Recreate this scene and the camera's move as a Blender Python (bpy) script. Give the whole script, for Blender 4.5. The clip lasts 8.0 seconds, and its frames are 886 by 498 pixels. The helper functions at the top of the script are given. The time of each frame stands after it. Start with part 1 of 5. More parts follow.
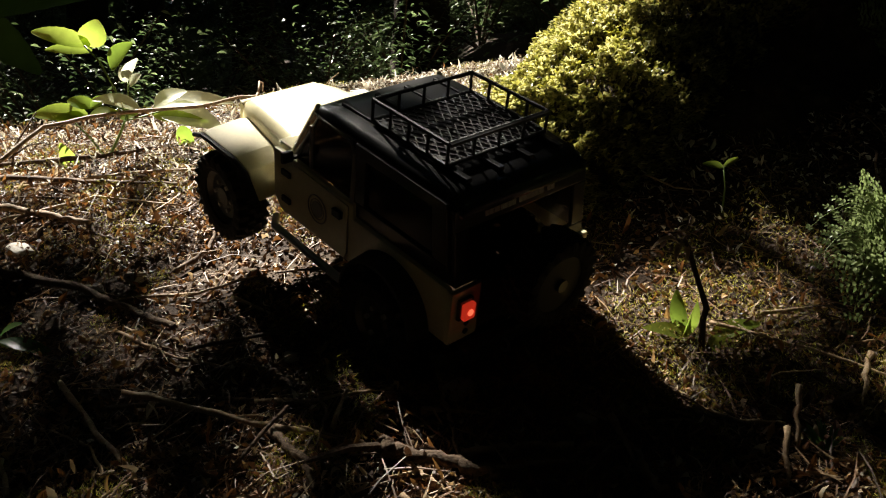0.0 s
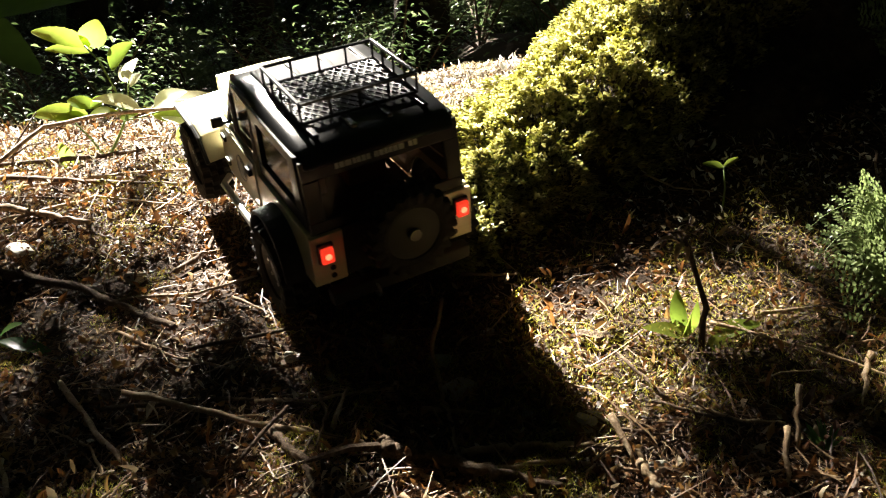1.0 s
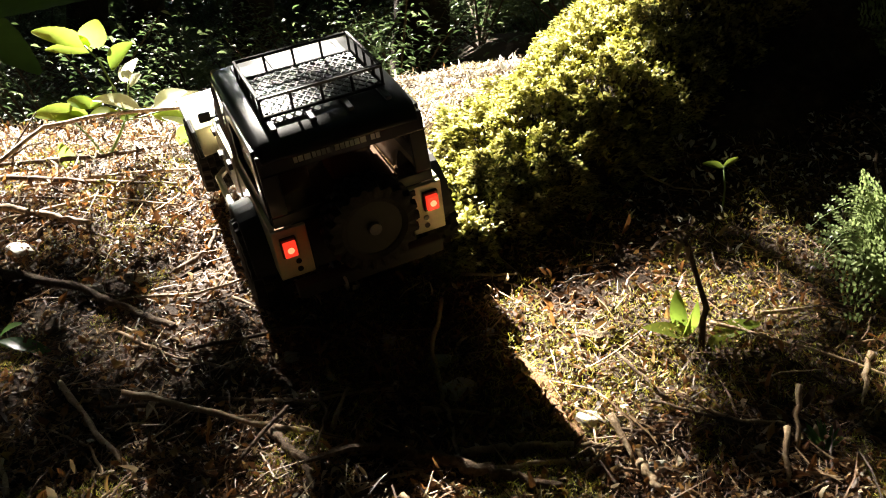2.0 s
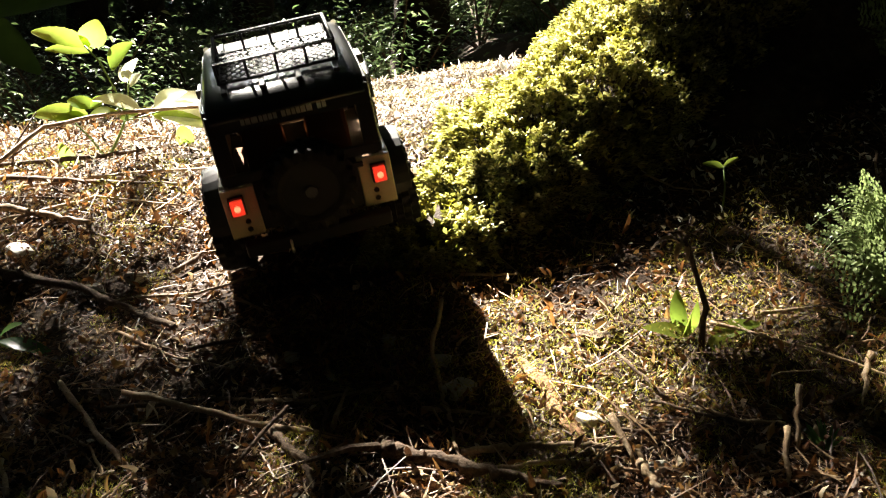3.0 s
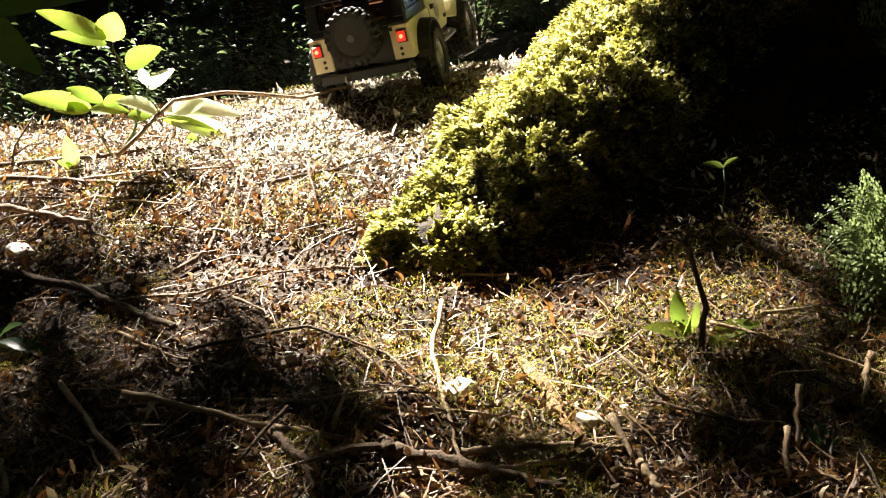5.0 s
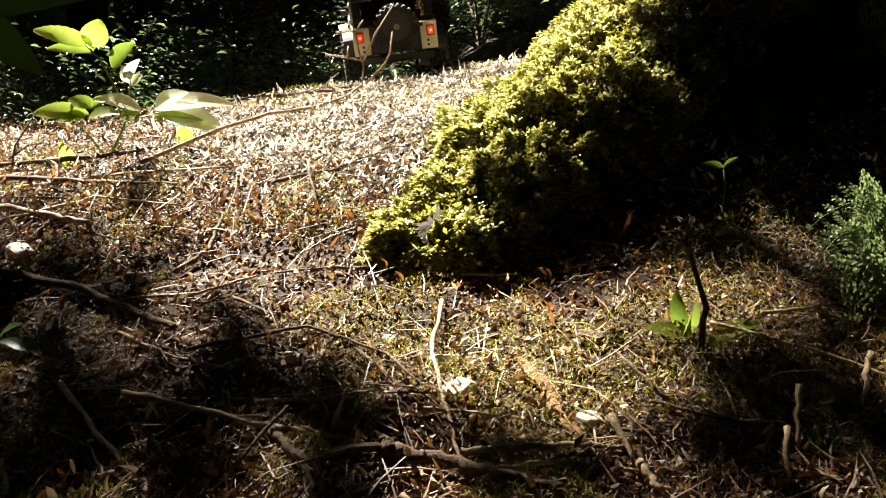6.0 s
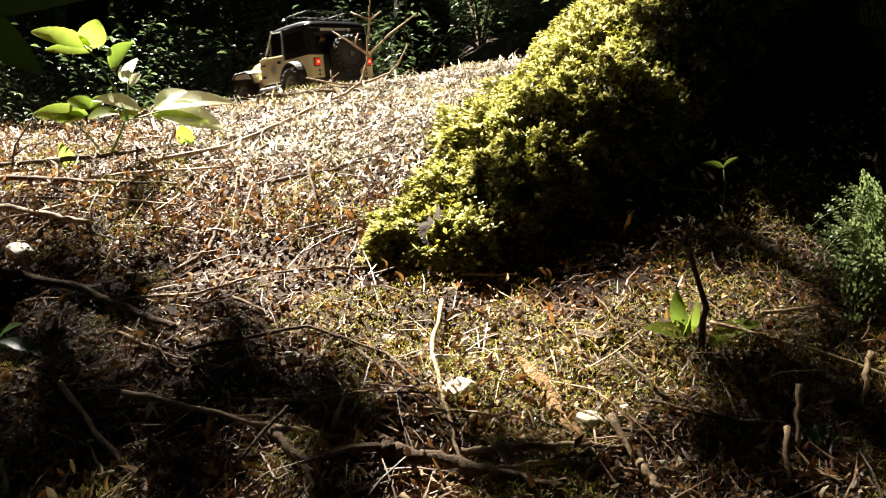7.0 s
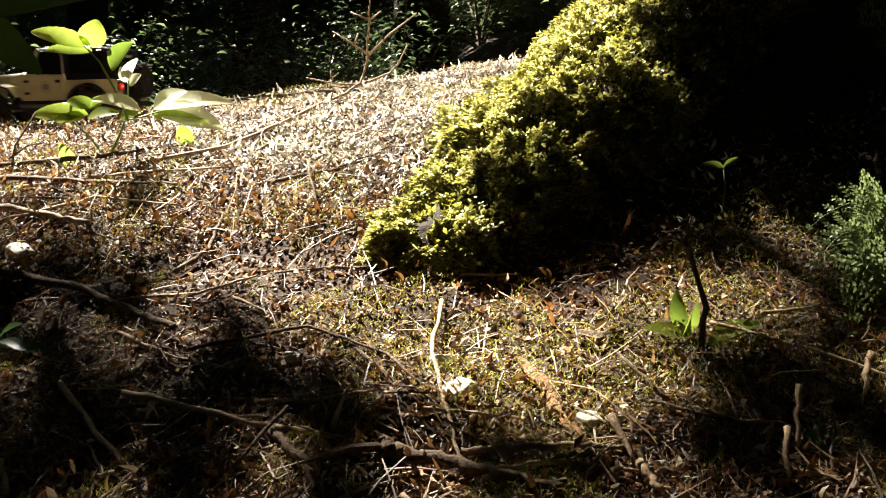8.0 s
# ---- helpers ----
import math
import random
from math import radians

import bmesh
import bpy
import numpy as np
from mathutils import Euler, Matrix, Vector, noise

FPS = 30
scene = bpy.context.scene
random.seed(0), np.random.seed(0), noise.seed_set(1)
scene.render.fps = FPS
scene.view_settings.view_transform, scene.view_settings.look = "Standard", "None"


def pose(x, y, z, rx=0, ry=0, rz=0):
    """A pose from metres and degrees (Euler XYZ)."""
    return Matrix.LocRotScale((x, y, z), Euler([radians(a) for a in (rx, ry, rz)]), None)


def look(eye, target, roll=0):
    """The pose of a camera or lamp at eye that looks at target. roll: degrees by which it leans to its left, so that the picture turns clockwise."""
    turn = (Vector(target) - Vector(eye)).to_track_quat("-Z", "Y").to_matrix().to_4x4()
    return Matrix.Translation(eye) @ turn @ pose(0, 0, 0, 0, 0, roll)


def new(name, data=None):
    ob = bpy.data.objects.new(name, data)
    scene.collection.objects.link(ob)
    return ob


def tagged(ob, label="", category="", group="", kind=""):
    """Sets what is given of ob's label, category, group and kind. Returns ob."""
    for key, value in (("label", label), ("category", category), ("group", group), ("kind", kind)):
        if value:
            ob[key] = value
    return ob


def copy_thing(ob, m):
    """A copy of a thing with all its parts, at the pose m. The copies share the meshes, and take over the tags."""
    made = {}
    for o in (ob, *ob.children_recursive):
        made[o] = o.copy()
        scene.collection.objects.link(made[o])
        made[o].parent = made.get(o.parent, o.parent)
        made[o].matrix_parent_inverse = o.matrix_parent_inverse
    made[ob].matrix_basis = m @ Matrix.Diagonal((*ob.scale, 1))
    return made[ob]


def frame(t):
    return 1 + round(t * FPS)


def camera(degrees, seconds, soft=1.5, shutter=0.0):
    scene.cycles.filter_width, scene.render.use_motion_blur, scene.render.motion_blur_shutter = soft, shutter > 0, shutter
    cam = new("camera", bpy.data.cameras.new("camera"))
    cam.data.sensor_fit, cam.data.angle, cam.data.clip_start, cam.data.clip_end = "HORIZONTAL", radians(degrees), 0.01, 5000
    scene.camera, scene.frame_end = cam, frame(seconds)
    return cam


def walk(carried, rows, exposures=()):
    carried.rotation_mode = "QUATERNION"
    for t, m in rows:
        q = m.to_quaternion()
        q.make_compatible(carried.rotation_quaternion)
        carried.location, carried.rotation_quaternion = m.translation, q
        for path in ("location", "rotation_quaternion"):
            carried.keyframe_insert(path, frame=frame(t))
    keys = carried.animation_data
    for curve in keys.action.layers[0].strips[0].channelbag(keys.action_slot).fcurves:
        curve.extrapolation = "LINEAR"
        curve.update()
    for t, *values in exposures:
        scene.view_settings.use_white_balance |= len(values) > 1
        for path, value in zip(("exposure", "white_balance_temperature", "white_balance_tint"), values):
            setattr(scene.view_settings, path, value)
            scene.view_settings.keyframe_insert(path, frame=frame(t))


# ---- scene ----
# ---------------------------------------------------------------- camera and light
cam = camera(54.0, 8.0, soft=1.1, shutter=0.3)
EYE = pose(0, 0, 0, 84, 0, 0)
walk(cam, [(0.0, EYE), (8.0, EYE)],
     exposures=[(0.0, 2.4), (0.4, 2.95), (0.7, 3.35), (1.0, 3.7), (1.5, 3.85), (3.0, 3.75), (3.6, 3.7), (4.0, 3.75), (4.6, 3.75), (5.8, 3.15), (6.5, 3.05), (8.0, 3.05)])

SUN_FROM = Vector((-0.61, 0.79, 1.23)).normalized()
sun = new("sun", bpy.data.lights.new("sun", "SUN"))
sun.data.energy = 5.0
sun.data.angle = radians(0.6)
sun.data.color = (1.0, 0.925, 0.80)
sun.matrix_world = look(SUN_FROM * 20, (0, 0, 0))
world = bpy.data.worlds.new("world")
scene.world = world
world.use_nodes = True
wn = world.node_tree
sky = wn.nodes.new("ShaderNodeTexSky")
sky.sky_type = "NISHITA"
sky.sun_disc = False
sky.sun_elevation = radians(51)
sky.sun_rotation = math.atan2(-0.61, 0.79)
wn.links.new(sky.outputs[0], wn.nodes["Background"].inputs[0])
wn.nodes["Background"].inputs[1].default_value = 0.05


# ---------------------------------------------------------------- materials
def material(name):
    m = bpy.data.materials.new(name)
    m.use_nodes = True
    return m, m.node_tree, m.node_tree.nodes["Principled BSDF"]


def ramp_node(nt, stops):
    r = nt.nodes.new("ShaderNodeValToRGB")
    while len(r.color_ramp.elements) < len(stops):
        r.color_ramp.elements.new(0.5)
    for e, (p, c) in zip(r.color_ramp.elements, stops):
        e.position, e.color = p, (*c, 1)
    return r


def noise_node(nt, scale, detail=5, rough=0.6, coords="Object"):
    tc = nt.nodes.new("ShaderNodeTexCoord")
    n = nt.nodes.new("ShaderNodeTexNoise")
    n.inputs["Scale"].default_value, n.inputs["Detail"].default_value, n.inputs["Roughness"].default_value = scale, detail, rough
    nt.links.new(tc.outputs[coords], n.inputs["Vector"])
    return n


def surface(name, stops, scale=30, rough=0.7, bump=0.3, bump_scale=120, metal=0.0, coords="Object", dist=0.002, spec=0.5):
    """A grained surface: two noises for colour, one for relief."""
    m, nt, b = material(name)
    n1, n2 = noise_node(nt, scale, coords=coords), noise_node(nt, scale * 7, 4, coords=coords)
    mix = nt.nodes.new("ShaderNodeMath")
    mix.operation = "MULTIPLY_ADD"
    mix.inputs[1].default_value = 0.45
    nt.links.new(n2.outputs[0], mix.inputs[0])
    half = nt.nodes.new("ShaderNodeMath")
    half.operation = "MULTIPLY"
    half.inputs[1].default_value = 0.55
    nt.links.new(n1.outputs[0], half.inputs[0])
    nt.links.new(half.outputs[0], mix.inputs[2])
    r = ramp_node(nt, stops)
    nt.links.new(mix.outputs[0], r.inputs[0])
    nt.links.new(r.outputs[0], b.inputs["Base Color"])
    b.inputs["Roughness"].default_value, b.inputs["Metallic"].default_value = rough, metal
    b.inputs["Specular IOR Level"].default_value = spec
    n3 = noise_node(nt, bump_scale, 6, coords=coords)
    bp = nt.nodes.new("ShaderNodeBump")
    bp.inputs["Strength"].default_value, bp.inputs["Distance"].default_value = bump, dist
    nt.links.new(n3.outputs[0], bp.inputs["Height"])
    nt.links.new(bp.outputs[0], b.inputs["Normal"])
    return m


def leafy(name, stops, rough=0.45, through_light=0.45, spec=0.5, island=True, vein=60):
    """Thin leaves: each takes its own colour, light shines through."""
    m, nt, b = material(name)
    if island:
        src = nt.nodes.new("ShaderNodeNewGeometry").outputs["Random Per Island"]
    else:
        src = nt.nodes.new("ShaderNodeObjectInfo").outputs["Random"]
    r = ramp_node(nt, stops)
    nt.links.new(src, r.inputs[0])
    n = noise_node(nt, vein, 4)
    hsv = nt.nodes.new("ShaderNodeHueSaturation")
    mr = nt.nodes.new("ShaderNodeMapRange")
    mr.inputs["To Min"].default_value, mr.inputs["To Max"].default_value = 0.55, 1.4
    nt.links.new(n.outputs[0], mr.inputs[0])
    nt.links.new(mr.outputs[0], hsv.inputs["Value"])
    nt.links.new(r.outputs[0], hsv.inputs["Color"])
    nt.links.new(hsv.outputs[0], b.inputs["Base Color"])
    b.inputs["Roughness"].default_value = rough
    b.inputs["Specular IOR Level"].default_value = spec
    bp = nt.nodes.new("ShaderNodeBump")
    bp.inputs["Strength"].default_value, bp.inputs["Distance"].default_value = 0.35, 0.002
    nt.links.new(n.outputs[0], bp.inputs["Height"])
    nt.links.new(bp.outputs[0], b.inputs["Normal"])
    if through_light > 0:
        tr = nt.nodes.new("ShaderNodeBsdfTranslucent")
        nt.links.new(hsv.outputs[0], tr.inputs[0])
        mx = nt.nodes.new("ShaderNodeMixShader")
        mx.inputs[0].default_value = through_light
        nt.links.new(b.outputs[0], mx.inputs[1])
        nt.links.new(tr.outputs[0], mx.inputs[2])
        nt.links.new(mx.outputs[0], nt.nodes["Material Output"].inputs[0])
    return m


def plain(name, colour, rough=0.5, metal=0.0, wear=0.15, scale=60, coat=0.0, bump=0.05):
    c = Vector(colour)
    m = surface(name, [(0.3, tuple(c * (1 - wear))), (0.7, tuple(c * (1 + wear * 0.5)))], scale, rough, bump, 300, metal, dist=0.0006)
    m.node_tree.nodes["Principled BSDF"].inputs["Coat Weight"].default_value = coat
    return m


M_SOIL = surface("forest_soil", [(0.25, (0.010, 0.006, 0.004)), (0.45, (0.026, 0.015, 0.009)), (0.6, (0.055, 0.034, 0.018)), (0.75, (0.03, 0.036, 0.010))], 9, 0.9, 1.0, 90, dist=0.006, spec=0.2)
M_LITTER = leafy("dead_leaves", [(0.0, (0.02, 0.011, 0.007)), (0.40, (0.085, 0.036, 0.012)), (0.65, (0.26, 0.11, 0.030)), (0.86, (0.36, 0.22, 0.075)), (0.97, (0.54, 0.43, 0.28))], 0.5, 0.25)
# pale copy of the dead leaves: full sun put into the colour
M_SUNLIT_LITTER = leafy("sun_painted_leaves", [(0.0, (0.05, 0.03, 0.018)), (0.18, (0.22, 0.16, 0.09)), (0.4, (0.56, 0.50, 0.38)), (0.7, (0.72, 0.68, 0.57)), (1.0, (0.82, 0.79, 0.70))], 0.35, 0.3)
M_CHIP = leafy("bark_crumbs", [(0.0, (0.04, 0.025, 0.015)), (0.5, (0.15, 0.075, 0.033)), (1.0, (0.34, 0.21, 0.10))], 0.7, 0.0)
M_NEEDLE = leafy("dry_needles", [(0.0, (0.05, 0.028, 0.015)), (0.5, (0.16, 0.08, 0.036)), (1.0, (0.38, 0.26, 0.14))], 0.6, 0.0)
M_MOSS = leafy("moss", [(0.0, (0.035, 0.04, 0.006)), (0.4, (0.26, 0.25, 0.025)), (1.0, (0.55, 0.50, 0.07))], 0.6, 0.35)
M_MOSSLEAF = leafy("creeping_moss_leaves", [(0.0, (0.07, 0.08, 0.010)), (0.45, (0.34, 0.32, 0.065)), (1.0, (0.64, 0.60, 0.27))], 0.33, 0.42)
M_STICK = surface("dead_wood", [(0.3, (0.03, 0.02, 0.013)), (0.5, (0.09, 0.058, 0.036)), (0.7, (0.22, 0.16, 0.10))], 55, 0.85, 1.0, 170, dist=0.003, spec=0.25)
M_SPLIT = surface("split_brown_wood", [(0.3, (0.07, 0.032, 0.014)), (0.5, (0.17, 0.085, 0.036)), (0.7, (0.32, 0.18, 0.08))], 70, 0.8, 1.0, 220, dist=0.003, spec=0.25)
M_PALE = surface("pale_barkless_wood", [(0.3, (0.13, 0.085, 0.048)), (0.5, (0.31, 0.21, 0.12)), (0.72, (0.52, 0.42, 0.29))], 55, 0.7, 0.8, 180, dist=0.002, spec=0.3)
M_BARK = surface("bark", [(0.3, (0.012, 0.009, 0.007)), (0.5, (0.035, 0.025, 0.018)), (0.7, (0.075, 0.055, 0.038))], 9, 0.9, 1.0, 22, dist=0.02, spec=0.15)
M_STONE = surface("grey_stone", [(0.3, (0.20, 0.18, 0.15)), (0.5, (0.36, 0.33, 0.28)), (0.7, (0.52, 0.48, 0.42))], 35, 0.75, 0.5, 120)
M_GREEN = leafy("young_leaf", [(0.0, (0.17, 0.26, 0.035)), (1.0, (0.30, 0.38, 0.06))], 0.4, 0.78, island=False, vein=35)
# pale copy of the young leaf: strong sun put into the colour
M_SUNLEAF = leafy("leaf_painted_sunlit", [(0.0, (0.60, 0.64, 0.42)), (1.0, (0.72, 0.74, 0.55))], 0.3, 0.7, island=False, vein=35)
# darker copy of the young leaf: shade put into the colour
M_DEEP = leafy("leaf_painted_shaded", [(0.0, (0.05, 0.11, 0.02)), (1.0, (0.10, 0.19, 0.04))], 0.4, 0.5, island=False, vein=35)
M_FERN = leafy("fern_green", [(0.0, (0.10, 0.14, 0.045)), (1.0, (0.21, 0.26, 0.10))], 0.42, 0.45)
M_SHRUB = leafy("shrub_leaves", [(0.0, (0.045, 0.075, 0.028)), (0.6, (0.10, 0.15, 0.055)), (1.0, (0.19, 0.25, 0.11))], 0.30, 0.42, vein=20)
M_CROWN = leafy("unseen_crown_leaves", [(0.0, (0.03, 0.06, 0.015)), (1.0, (0.09, 0.15, 0.03))], 0.6, 0.06, vein=8)
M_STEM = plain("green_stem", (0.16, 0.24, 0.05), 0.5)
M_CREAM = plain("cream_paint", (0.72, 0.66, 0.42), 0.3, 0, 0.12, 40, 0.5)
M_BLACK = plain("black_gloss_plastic", (0.012, 0.012, 0.013), 0.28, 0, 0.3, 40, 0.4)
M_MATT = plain("black_rough_plastic", (0.018, 0.017, 0.016), 0.6, 0, 0.3, 50)
M_RUBBER = plain("dusty_rubber", (0.022, 0.020, 0.018), 0.85, 0, 0.5, 60, 0, 0.3)
M_METAL = plain("dark_steel", (0.16, 0.155, 0.15), 0.38, 0.9, 0.3, 80)
M_ALU = plain("scuffed_aluminium", (0.55, 0.53, 0.50), 0.35, 0.9, 0.2, 80)
M_GREY = plain("grey_trim", (0.30, 0.29, 0.26), 0.45, 0, 0.1, 60)
M_WHITE = plain("white_lettering", (0.8, 0.79, 0.76), 0.5)
M_TAN = plain("tan_interior", (0.22, 0.11, 0.05), 0.7)


def glass_material(name, tint, clear):
    m, nt, b = material(name)
    b.inputs["Base Color"].default_value = (0.01, 0.01, 0.01, 1)
    b.inputs["Roughness"].default_value = 0.08
    t = nt.nodes.new("ShaderNodeBsdfTransparent")
    t.inputs[0].default_value = (*tint, 1)
    mx = nt.nodes.new("ShaderNodeMixShader")
    mx.inputs[0].default_value = clear
    nt.links.new(b.outputs[0], mx.inputs[1])
    nt.links.new(t.outputs[0], mx.inputs[2])
    nt.links.new(mx.outputs[0], nt.nodes["Material Output"].inputs[0])
    return m


M_GLASS = glass_material("tinted_window", (0.75, 0.5, 0.35), 0.32)
M_SMOKED = glass_material("smoked_window", (0.6, 0.5, 0.4), 0.14)
M_LAMP, _nt, _b = material("red_lamp_lens")
_b.inputs["Base Color"].default_value = (0.6, 0.02, 0.01, 1)
_b.inputs["Roughness"].default_value = 0.15
_b.inputs["Emission Color"].default_value = (1.0, 0.05, 0.02, 1)
_b.inputs["Emission Strength"].default_value = 0.07
M_BULB, _nt, _b = material("glowing_diode")
_b.inputs["Emission Color"].default_value = (1.0, 0.16, 0.07, 1)
_b.inputs["Emission Strength"].default_value = 0.22


# ---------------------------------------------------------------- mesh helpers
class Heap:
    """Collects vertices and faces for one mesh."""

    def __init__(self):
        self.v, self.f = [], []

    def add(self, verts, faces):
        o = len(self.v)
        self.v.extend(tuple(p) for p in verts)
        self.f.extend(tuple(o + i for i in f) for f in faces)

    def mesh(self, name, mat, flat=True):
        me = bpy.data.meshes.new(name)
        me.from_pydata(self.v, [], self.f)
        me.materials.append(mat)
        if not flat:
            me.polygons.foreach_set("use_smooth", [True] * len(me.polygons))
        me.update()
        return me

    def tube(self, pts, radii, n=6, rough=0.0):
        pts = [Vector(p) for p in pts]
        rings = []
        for i, p in enumerate(pts):
            d = (pts[min(i + 1, len(pts) - 1)] - pts[max(i - 1, 0)]).normalized()
            a = d.orthogonal().normalized() if i == 0 else (a - d * a.dot(d)).normalized()
            b = d.cross(a)
            rings.append([p + (a * math.cos(2 * math.pi * k / n) + b * math.sin(2 * math.pi * k / n)) * radii[i] * (1 + rough * (random.random() * 2 - 1)) for k in range(n)])
        faces = [(i * n + k, i * n + (k + 1) % n, (i + 1) * n + (k + 1) % n, (i + 1) * n + k) for i in range(len(pts) - 1) for k in range(n)]
        faces += [tuple(range(n - 1, -1, -1)), tuple((len(pts) - 1) * n + k for k in range(n))]
        self.add([q for r in rings for q in r], faces)

    def box(self, x0, x1, y0, y1, z0, z1, m=None):
        vs = [Vector((x, y, z)) for x in (x0, x1) for y in (y0, y1) for z in (z0, z1)]
        if m is not None:
            vs = [m @ q for q in vs]
        self.add(vs, [(0, 1, 3, 2), (4, 6, 7, 5), (0, 4, 5, 1), (2, 3, 7, 6), (0, 2, 6, 4), (1, 5, 7, 3)])

    def leaf(self, base, tip, width, up, fold=0.25, droop=0.12, segs=4, shape=0.6):
        """A leaf blade from base to tip, folded along its midrib and drooping; up: its face."""
        base, tip = Vector(base), Vector(tip)
        d = tip - base
        ln = d.length
        d.normalize()
        side = d.cross(Vector(up)).normalized()
        nrm = side.cross(d).normalized()
        verts = []
        for i in range(segs + 1):
            t = i / segs
            w = 0.5 * width * math.sin(math.pi * min(1, t ** shape * 0.97 + 0.015)) + 0.0002
            if segs > 9:  # toothed edge, blunter tip
                w = (0.5 * width) * (2 * w / width) ** 0.75 * (1.02 if i % 2 else 0.97)
            c = base + d * ln * t - nrm * ln * droop * (2 * t - 1) ** 2
            verts += [c - side * w + nrm * w * fold * 2, c, c + side * w + nrm * w * fold * 2]
        self.add(verts, [(3 * i + k, 3 * i + k + 1, 3 * i + k + 4, 3 * i + k + 3) for i in range(segs) for k in (0, 1)])


def thing(name, heap, mat, label, category, group="", kind="", flat=True):
    ob = new(name, heap.mesh(name, mat, flat) if isinstance(heap, Heap) else heap)
    return tagged(ob, label, category, group, kind)


def holder(name, m, label, category, group="", kind=""):
    ob = new(name)
    ob.empty_display_size = 0.05
    ob.matrix_basis = m
    return tagged(ob, label, category, group, kind)


def part(name, shape, mat, parent, label="", flat=True, bevel=0.0):
    """One mesh object under a thing or a part; shape is a Heap or a bmesh."""
    if isinstance(shape, Heap):
        me = shape.mesh(name, mat, flat)
    else:
        me = bpy.data.meshes.new(name)
        shape.to_mesh(me)
        shape.free()
        me.materials.append(mat)
    if bevel:
        bm = bmesh.new()
        bm.from_mesh(me)
        bmesh.ops.remove_doubles(bm, verts=bm.verts, dist=1e-6)
        bmesh.ops.recalc_face_normals(bm, faces=bm.faces)
        sharp = [e for e in bm.edges if len(e.link_faces) == 2 and e.calc_face_angle(0) > 0.5]
        bmesh.ops.bevel(bm, geom=sharp, offset=bevel, segments=2, profile=0.5, affect="EDGES", clamp_overlap=True)
        bm.to_mesh(me)
        bm.free()
    ob = new(name, me)
    ob.parent = parent
    return tagged(ob, label)


# ---------------------------------------------------------------- terrain
PROFILE_Y = (-60, -6, -2, 0, 0.5, 0.65, 0.8, 0.94, 1.08, 1.2, 1.34, 1.5, 1.65, 1.78, 1.95, 2.15, 2.4, 3.0, 4.5, 6, 9, 14, 22, 60, 400)
PROFILE_Z = (-3.5, -1.1, -0.6, -0.40, -0.285, -0.24, -0.178, -0.122, -0.045, 0.005, 0.058, 0.103, 0.134, 0.146, 0.138, 0.112, 0.078, 0.04, 0.10, 0.36, 1.05, 2.5, 4.2, 10, 24)


def smooth(a, b, x):
    t = min(1.0, max(0.0, (x - a) / (b - a)))
    return t * t * (3 - 2 * t)


def ground_base(x, y):
    """Height of the forest floor without its small bumps."""
    z = 0.0
    for k, w in ((-0.06, 0.25), (0.0, 0.5), (0.06, 0.25)):
        z += w * float(np.interp(y + k, PROFILE_Y, PROFILE_Z))
    xs = x + 0.1
    if xs < 0:
        side = -0.13 * 1.6 * math.tanh(-xs / 1.6)
    else:
        side = (0.03 + 0.14 * smooth(1.0, 1.3, y)) * 0.7 * math.tanh(xs / 0.7)
    bank = 0.42 * smooth(2.7, 4.0, y) * smooth(-0.5, 0.35, x) * (1 - smooth(6, 10, y))
    return z + side * (1 - 0.75 * smooth(3, 8, y)) + bank


def bump(x, y):
    """Small unevenness of the floor."""
    near = 1 - smooth(2.5, 5, abs(y - 1.2))
    b = 0.012 * noise.noise((x * 4, y * 4, 0.3)) + 0.006 * noise.noise((x * 13, y * 13, 2.0)) * near
    return b + 0.0035 * noise.noise((x * 45, y * 45, 5.0)) * near + 0.25 * smooth(4, 12, abs(y)) * noise.noise((x * 0.3, y * 0.3, 1.0))


def ground_z(x, y):
    return ground_base(x, y) + bump(x, y)


def spread(a, b, dense0, dense1, step, grow):
    """Grid lines, even inside dense0..dense1 and growing apart outside."""
    out = list(np.arange(dense0, dense1, step))
    s, p = step, out[-1]
    while p < b:
        s *= grow
        p += s
        out.append(p)
    s, p = step, out[0]
    while p > a:
        s *= grow
        p -= s
        out.insert(0, p)
    return out


def build_ground():
    xs, ys = spread(-400, 400, -1.3, 0.8, 0.010, 1.09), spread(-60, 400, 0.5, 2.5, 0.010, 1.08)
    verts = [(x, y, ground_z(x, y)) for y in ys for x in xs]
    n = len(xs)
    faces = [(j * n + i, j * n + i + 1, (j + 1) * n + i + 1, (j + 1) * n + i) for j in range(len(ys) - 1) for i in range(n - 1)]
    me = bpy.data.meshes.new("ground")
    me.from_pydata(verts, [], faces)
    me.polygons.foreach_set("use_smooth", [True] * len(faces))
    me.materials.append(M_SOIL)
    tagged(new("ground", me), "uneven brown forest floor rising to a low crest", "ground", kind="structure")


build_ground()
rng = random.Random(7)


# ---------------------------------------------------------------- loose litter on the floor
def floor_spot(r):
    """A random place on the visible floor, denser near the eye."""
    y = 0.56 + 1.75 * r.random() ** 1.7
    return (r.uniform(-0.57, 0.53) * y * 1.05, y)


def slope_spot(r):
    """A random place on the upper slope and the crest."""
    y = r.uniform(1.0, 2.1)
    return (r.uniform(-0.57, 0.16) * y * 1.05, y)


